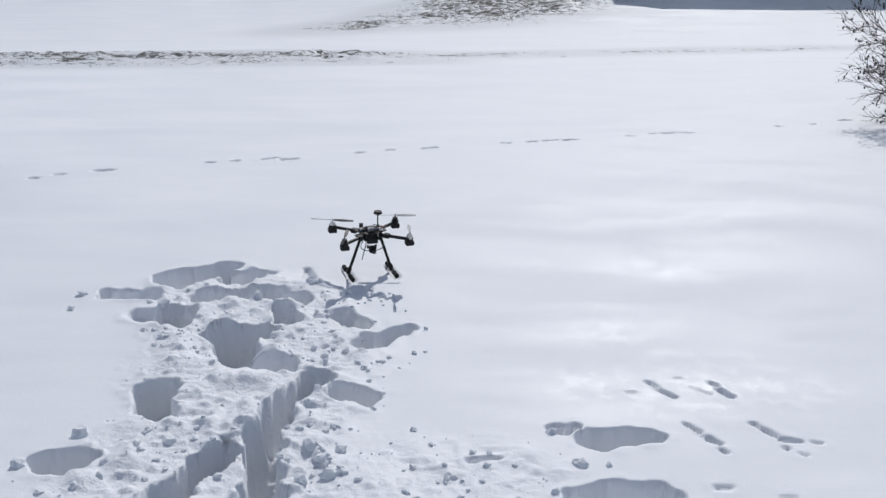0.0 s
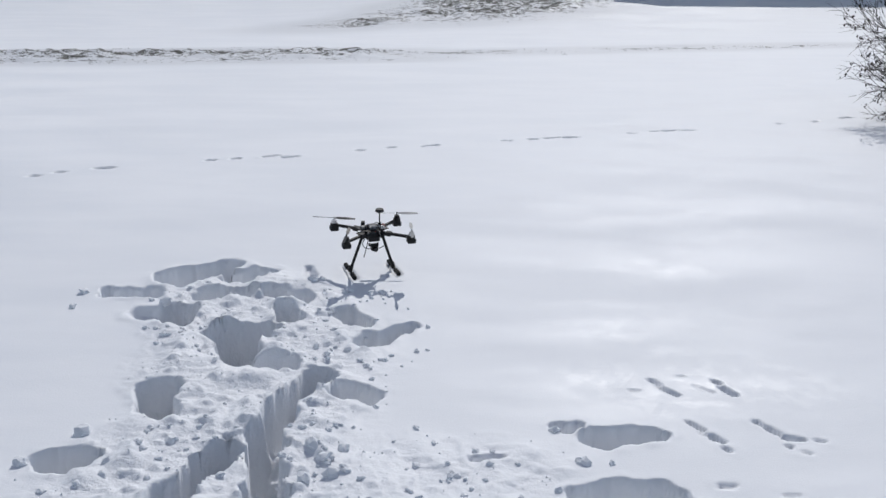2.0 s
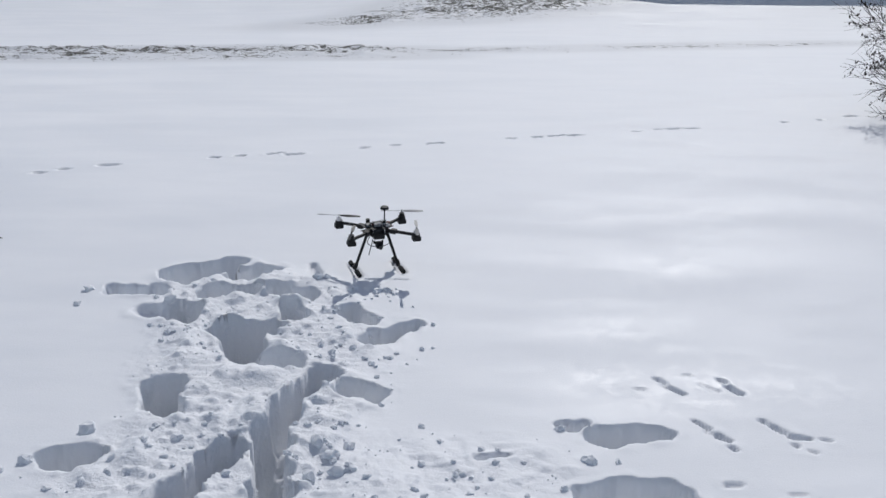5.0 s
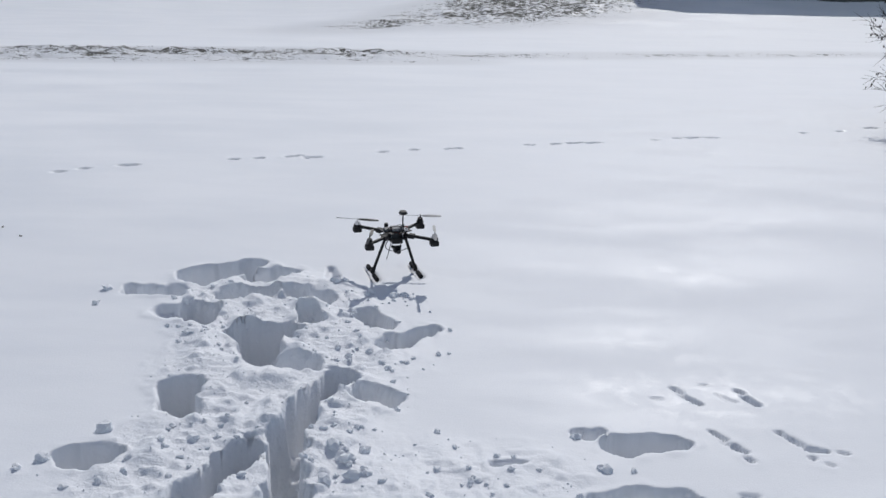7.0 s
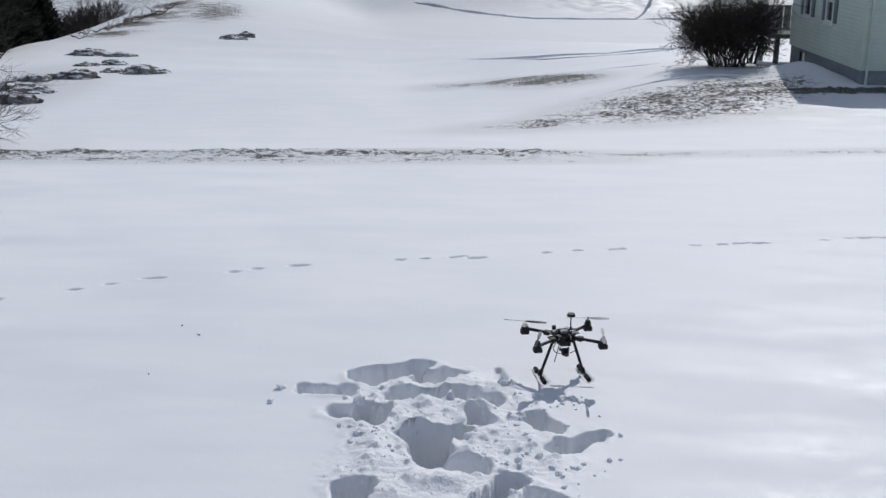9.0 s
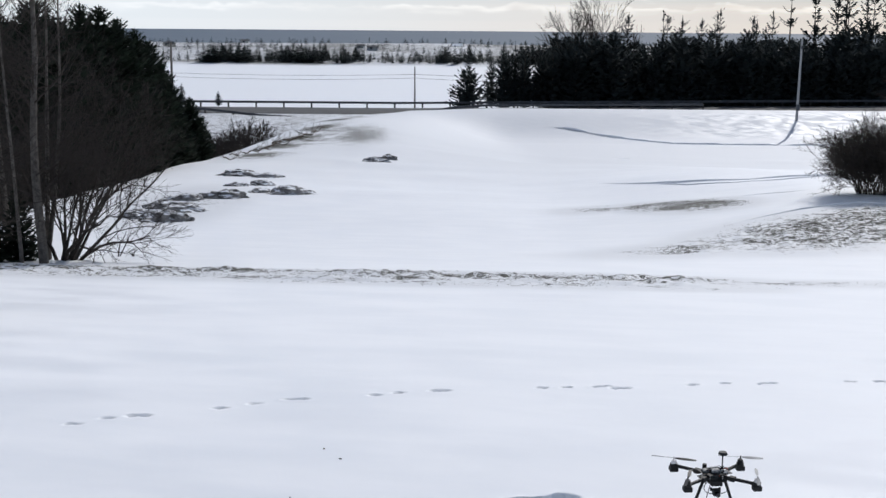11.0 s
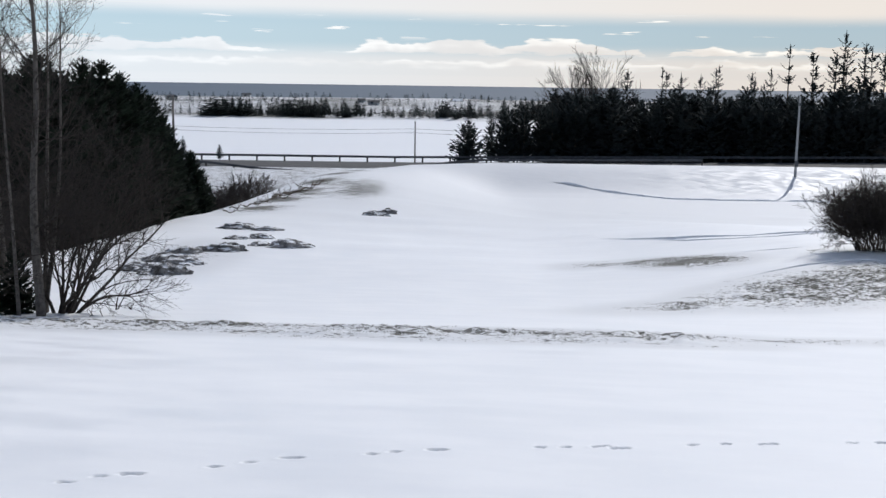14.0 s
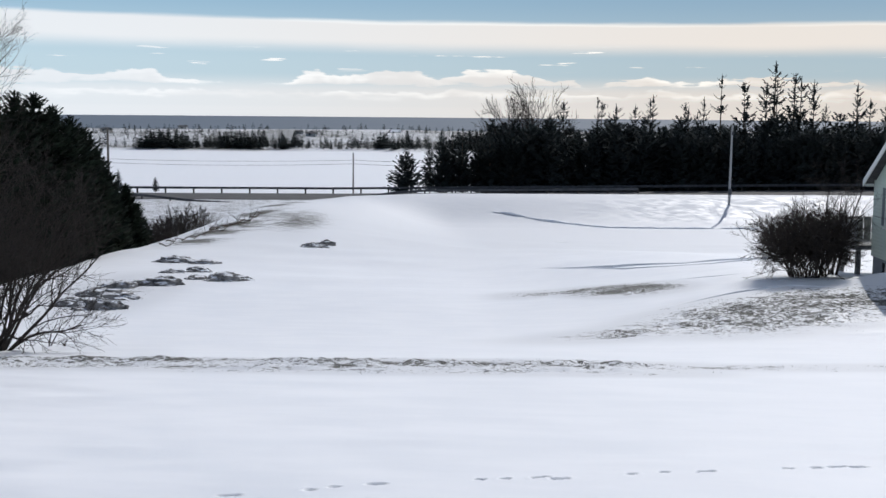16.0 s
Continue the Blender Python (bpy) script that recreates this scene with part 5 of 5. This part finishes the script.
# ---- quadcopter ----
def build_drone():
    drone = empty("quadcopter", pose(-0.318, 6.385, -0.006, 0, 0, 18), "black carbon quadcopter standing on two skids in snow", "drone")
    deck_z = 0.245

    def plate(z, r, t):
        bm = bmesh.new()
        pts = []
        for k in range(8):
            a = radians(22.5 + 45 * k)
            rr = r * (1.0 if k % 2 else 0.86)
            pts.append((math.cos(a) * rr * 1.15, math.sin(a) * rr * 0.85))
        lo, hi = [bm.verts.new((x, y, z)) for x, y in pts], [bm.verts.new((x, y, z + t)) for x, y in pts]
        bm.faces.new(lo[::-1])
        bm.faces.new(hi)
        for k in range(8):
            bm.faces.new((lo[k], lo[(k + 1) % 8], hi[(k + 1) % 8], hi[k]))
        return bm

    part("lower_plate", plate(deck_z - 0.012, 0.085, 0.003), CARBON, drone)
    part("upper_plate", plate(deck_z + 0.022, 0.085, 0.003), CARBON, drone)
    for k in range(4):
        a = radians(45 + 90 * k)
        part("spacer", rod((0.05 * math.cos(a), 0.05 * math.sin(a), deck_z - 0.009), (0.05 * math.cos(a), 0.05 * math.sin(a), deck_z + 0.022), 0.004, sides=8), METAL, drone)
    for k, (mx, my) in enumerate(((0.190, 0.150), (-0.190, 0.150), (-0.190, -0.150), (0.190, -0.150))):
        tip = Vector((mx, my, deck_z + 0.006))
        arm = part("arm", rod((mx * 0.2, my * 0.2, deck_z + 0.005), tip, 0.0095, sides=12), CARBON, drone)
        bm = rod(tip + Vector((0, 0, -0.030)), tip + Vector((0, 0, 0.012)), 0.021, sides=14)
        add_box(bm, mx - 0.024, mx + 0.024, my - 0.022, my + 0.022, tip.z - 0.034, tip.z - 0.006, 0.004)
        mount = part("motor_mount", bm, BLACK_PLASTIC, arm)
        bm = rod(tip + Vector((0, 0, 0.0125)), tip + Vector((0, 0, 0.030)), 0.0165, 0.015, sides=16)
        add_rod(bm, tip + Vector((0, 0, 0.030)), tip + Vector((0, 0, 0.050)), 0.004, sides=8)
        part("motor", bm, METAL if k % 2 else BLACK_PLASTIC, arm)
        # two thin twisted blades
        bm = bmesh.new()
        spin = radians((-14, -22, 68, 76)[k])
        for s in (0, math.pi):
            prev = None
            for j in range(9):
                t = j / 8
                r = 0.006 + 0.118 * t
                chord = 0.009 + 0.014 * math.sin(min(1, t * 1.6) * 1.57) * (1 - 0.65 * t * t)
                pitch = radians(26 - 17 * t)
                a = spin + s
                out, side = Vector((math.cos(a), math.sin(a), 0)), Vector((-math.sin(a), math.cos(a), 0))
                centre = tip + Vector((0, 0, 0.043)) + out * r
                e = side * (chord * math.cos(pitch) * 0.5) + Vector((0, 0, chord * math.sin(pitch) * 0.5))
                th = Vector((0, 0, 0.0009))
                ring = [bm.verts.new(centre + e + th), bm.verts.new(centre - e + th), bm.verts.new(centre - e - th), bm.verts.new(centre + e - th)]
                if prev:
                    for q in range(4):
                        bm.faces.new((prev[q], ring[q], ring[(q + 1) % 4], prev[(q + 1) % 4]))
                prev = ring
            bm.faces.new(prev)
        bmesh.ops.recalc_face_normals(bm, faces=bm.faces)
        part("propeller", bm, PROP_WHITE if k in (0, 3) else BLACK_PLASTIC, arm, "thin two-bladed propeller")
        part("arm_clamp", box(-0.018, 0.018, -0.016, 0.016, -0.013, 0.013, 0.003, Matrix.Translation((mx * 0.42, my * 0.42, deck_z + 0.005)) @ pose(0, 0, 0, 0, 0, math.degrees(math.atan2(my, mx)))), BLACK_PLASTIC, arm)
    for s in (-1, 1):
        leg = part("leg", rod((0.055 * s, 0.0, deck_z - 0.01), (0.128 * s, 0.0, 0.020), 0.0085, sides=12), CARBON, drone)
        part("leg_joint", rod((0.050 * s, 0.0, deck_z - 0.008), (0.062 * s, 0.0, deck_z - 0.035), 0.014, sides=10), BLACK_PLASTIC, leg)
        bm = rod((0.122 * s, 0, 0.045), (0.131 * s, 0, 0.010), 0.013, sides=10)
        part("tee_joint", bm, BLACK_PLASTIC, leg)
        skid = part("skid", rod((0.131 * s, -0.105, 0.014), (0.131 * s, 0.095, 0.014), 0.006, sides=10), CARBON, drone)
        for y0, y1 in ((-0.112, -0.045), (0.050, 0.102)):
            part("foam_sleeve", rod((0.131 * s, y0, 0.014), (0.131 * s, y1, 0.014), 0.0135, sides=12), FOAM, skid, "black foam sleeve on the skid")
    # what is strapped on the upper plate
    part("battery", box(-0.032, 0.032, -0.055, 0.055, deck_z - 0.042, deck_z - 0.0125, 0.004), BLACK_PLASTIC, drone, "black battery pack under the plates")
    part("battery_strap", box(-0.034, 0.034, -0.012, 0.012, deck_z - 0.044, deck_z - 0.0128, 0.002), FOAM, drone)
    part("flight_controller", box(-0.025, 0.025, -0.035, 0.030, deck_z + 0.0255, deck_z + 0.042, 0.003), CIRCUIT, drone, "small grey flight controller box")
    part("receiver", box(-0.068, -0.036, -0.02, 0.02, deck_z + 0.0255, deck_z + 0.038, 0.002), CIRCUIT, drone)
    part("power_module", box(0.034, 0.066, -0.035, -0.005, deck_z + 0.0255, deck_z + 0.039, 0.002), METAL, drone)
    part("buzzer", rod((-0.045, 0.045, deck_z + 0.0255), (-0.045, 0.045, deck_z + 0.052), 0.012, sides=12), BLACK_PLASTIC, drone)
    mast = part("mast", rod((0.050, 0.030, deck_z + 0.0255), (0.050, 0.030, deck_z + 0.112), 0.004, sides=8), CARBON, drone)
    part("mast_foot", rod((0.050, 0.030, deck_z + 0.0255), (0.050, 0.030, deck_z + 0.033), 0.013, 0.008, sides=12), BLACK_PLASTIC, mast)
    bm = rod((0.050, 0.030, deck_z + 0.112), (0.050, 0.030, deck_z + 0.126), 0.026, 0.021, sides=20)
    part("antenna_puck", bm, BLACK_PLASTIC, mast, "round black satellite antenna")
    gimbal = part("gimbal", box(-0.020, 0.020, -0.066, -0.030, deck_z - 0.096, deck_z - 0.058, 0.005), BLACK_PLASTIC, drone)
    bm = rod((0, -0.066, deck_z - 0.079), (0, -0.086, deck_z - 0.081), 0.013, sides=14)
    part("camera_lens", bm, LENS, gimbal)
    for s in (-1, 1):
        part("damper", rod((0.024 * s, -0.03, deck_z - 0.075), (0.024 * s, -0.03, deck_z - 0.057), 0.006, sides=8), FOAM, gimbal)
    for a, b in (((-0.04, -0.06, deck_z - 0.03), (-0.075, -0.10, deck_z - 0.115)), ((-0.03, 0.05, deck_z - 0.03), (-0.062, 0.055, deck_z - 0.10))):
        part("antenna", rod(a, b, 0.0025, sides=6), BLACK_PLASTIC, drone, "thin whip antenna")
    # looping cables
    rng = random.Random(77)
    for k in range(12):
        a0, a1 = rng.uniform(0, 6.28), rng.uniform(0, 6.28)
        p0 = Vector((0.055 * math.cos(a0), 0.045 * math.sin(a0), deck_z + 0.032))
        p1 = Vector((0.065 * math.cos(a1), 0.050 * math.sin(a1), deck_z + rng.uniform(0.0, 0.03)))
        top = (p0 + p1) / 2 + Vector((rng.uniform(-0.03, 0.03), rng.uniform(-0.03, 0.03), rng.uniform(0.02, 0.055)))
        t = Tubes()
        pts = [(p0 * (1 - s) ** 2 + top * (2 * s * (1 - s)) + p1 * s * s) for s in [j / 9 for j in range(10)]]
        t.line(pts, [0.0022] * 10, 5)
        put("cable", t.mesh("cable", RED_WIRE if k in (2, 7) else BLACK_PLASTIC), drone)
    for s in (-1, 1):
        t = Tubes()
        p0, p1, top = Vector((0.045 * s, -0.03, deck_z - 0.02)), Vector((0.025 * s, -0.05, deck_z - 0.085)), Vector((0.10 * s, -0.05, deck_z - 0.07))
        pts = [(p0 * (1 - q) ** 2 + top * (2 * q * (1 - q)) + p1 * q * q) for q in [j / 9 for j in range(10)]]
        t.line(pts, [0.0025] * 10, 5)
        put("cable", t.mesh("cable", BLACK_PLASTIC), drone)


build_drone()


# ---- snow clods and dry grass ----
def clod_mesh(seed):
    rng = random.Random(seed)
    bm = bmesh.new()
    bmesh.ops.create_icosphere(bm, subdivisions=2, radius=1.0)
    for v in bm.verts:
        c = v.co.copy()
        f = 1 + 0.55 * noise.noise(c * 1.3 + Vector((seed, 0, 0))) + 0.25 * noise.noise(c * 3.1 + Vector((0, seed, 0)))
        v.co = Vector((c.x * f, c.y * f * 0.9, c.z * f * 0.8))
    me = bpy.data.meshes.new("snow_clod")
    bm.to_mesh(me)
    bm.free()
    me.materials.append(SNOW)
    return me


def snow_clods():
    kinds = [clod_mesh(k + 3) for k in range(6)]
    rng = random.Random(31)

    def clod(x, y, s):
        z = surface(x, y)
        ob = put("snow_clod", kinds[rng.randrange(6)])
        ob.matrix_basis = pose(x, y, z + s * 0.2, rng.uniform(-30, 30), rng.uniform(-30, 30), rng.uniform(0, 360)) @ Matrix.Diagonal((s * 1.15, s, s * 0.8, 1))
        tagged(ob, "clod of snow kicked out beside the boot holes", "snow clod", "snow clods on the lawn")

    for x, y, s in ((-1.86, 5.93, 0.028), (-1.87, 5.72, 0.022), (-1.45, 4.40, 0.038), (-1.06, 4.34, 0.025), (-1.39, 5.77, 0.03), (0.68, 4.26, 0.028), (0.80, 4.27, 0.016), (0.58, 4.53, 0.022),
                    (-0.64, 6.17, 0.034), (-0.58, 6.17, 0.02), (-0.42, 6.05, 0.024), (-0.30, 6.03, 0.026), (-0.24, 6.05, 0.022), (-1.62, 4.13, 0.03), (-1.70, 4.05, 0.022), (-0.46, 4.30, 0.03), (-0.40, 4.22, 0.034),
                    (-0.33, 4.30, 0.028), (-0.36, 4.10, 0.032), (-0.47, 4.06, 0.03), (-0.30, 4.12, 0.02)):
        clod(x, y, s)
    for cx, cy, wide in ((-0.40, 4.20, 0.12), (-0.30, 6.00, 0.10), (-1.22, 5.35, 0.10), (-0.78, 5.74, 0.14), (-0.35, 5.52, 0.16), (-0.42, 4.45, 0.10), (-0.20, 5.30, 0.12), (0.02, 4.16, 0.15), (0.28, 4.10, 0.13), (-1.05, 4.36, 0.10), (-0.48, 5.18, 0.12), (-0.32, 4.95, 0.12)):
        for k in range(12):
            clod(cx + rng.gauss(0, wide), cy + rng.gauss(0, wide), rng.uniform(0.006, 0.017))
    n = 0
    while n < 60:
        x, y = rng.uniform(-1.9, 0.6), rng.uniform(3.9, 6.5)
        if float(trampled(np.array(x), np.array(y))) < rng.uniform(0.25, 0.9):
            continue
        clod(x, y, rng.uniform(0.006, 0.017) * rng.choice((0.7, 1, 1.3)))
        n += 1
    # crumbs too small to count
    verts, faces = [], []
    for n in range(1500):
        x, y = rng.uniform(-2.1, 0.9), rng.uniform(3.7, 6.7)
        if float(trampled(np.array(x), np.array(y))) < rng.uniform(0.02, 0.8):
            continue
        s = rng.uniform(0.002, 0.006)
        c = Vector((x, y, surface(x, y) + s * 0.4))
        i = len(verts)
        verts += [c + Vector(o) * s * rng.uniform(0.7, 1.3) for o in ((1, 0, 0), (-1, 0, 0), (0, 1, 0), (0, -1, 0), (0, 0, 0.9), (0, 0, -0.9))]
        faces += [(i + a, i + b, i + d) for a, b, d in ((0, 2, 4), (2, 1, 4), (1, 3, 4), (3, 0, 4), (2, 0, 5), (1, 2, 5), (3, 1, 5), (0, 3, 5))]
    tagged(put("snow_crumbs", mesh_of("snow_crumbs", verts, faces, SNOW)), "loose crumbs of snow round the boot holes", "snow", kind="stuff")


GROUND = bpy.data.objects["ground"]
bpy.context.view_layer.update()


def surface(x, y):
    hit, where, _, _ = GROUND.ray_cast(Vector((x, y, 6)), Vector((0, 0, -1)))
    return where.z if hit else ground_at(x, y)


snow_clods()


def dry_grass():
    rng = random.Random(55)
    verts, faces = [], []
    made = 0
    while made < 3600:
        where = rng.random()
        if where < 0.5:
            u, v = rng.uniform(-13, 7), rng.uniform(17.8, 22.5)
        elif where < 0.9:
            u, v = rng.uniform(4, 15), rng.uniform(25, 34)
        else:
            u, v = rng.uniform(5, 11), rng.uniform(38, 43.5)
        x, y = place(u, v)
        w = float(bare_and_dim_weight(np.array(x), np.array(y)))
        if w + 0.25 * float(vnoise(np.array(u / 0.5), np.array(v / 0.25), 3)) < rng.uniform(0.34, 0.62):
            continue
        z = surface(x, y)
        made += 1
        for b in range(5):
            a = rng.uniform(0, 6.283)
            h = rng.uniform(0.006, 0.020)
            p = Vector((x + rng.gauss(0, 0.04), y + rng.gauss(0, 0.03), z - 0.01))
            lean = Vector((math.cos(a), math.sin(a), 0)) * h * rng.uniform(0.8, 2.4)
            side = Vector((-math.sin(a), math.cos(a), 0)) * 0.006
            i = len(verts)
            verts += [p - side, p + side, p + lean * 0.5 + Vector((0, 0, h * 0.8)) + side * 0.7, p + lean + Vector((0, 0, h))]
            faces += [(i, i + 1, i + 2), (i, i + 2, i + 3)]
    tagged(put("dry_grass", mesh_of("dry_grass", verts, faces, GRASS)), "short dry winter grass poking through thin snow", "grass", kind="stuff")


dry_grass()


def scraps():
    """A few dark specks of bark blown on to the lawn."""
    rng = random.Random(91)
    for x, y, s in ((-2.78, 6.87, 0.009), (-2.67, 6.01, 0.006), (-2.61, 6.70, 0.008)):
        bm = bmesh.new()
        bmesh.ops.create_icosphere(bm, subdivisions=1, radius=s)
        for v in bm.verts:
            v.co = Vector((v.co.x * 1.6, v.co.y * 0.7, v.co.z * 0.5)) * rng.uniform(0.8, 1.2)
        ob = part("bark_scrap", bm, BARK, None)
        ob.matrix_basis = pose(x, y, surface(x, y) + s * 0.3, 0, 0, rng.uniform(0, 180))
        tagged(ob, "small dark scrap of bark lying on snow", "bark scrap", "bark scraps on the lawn")


scraps()
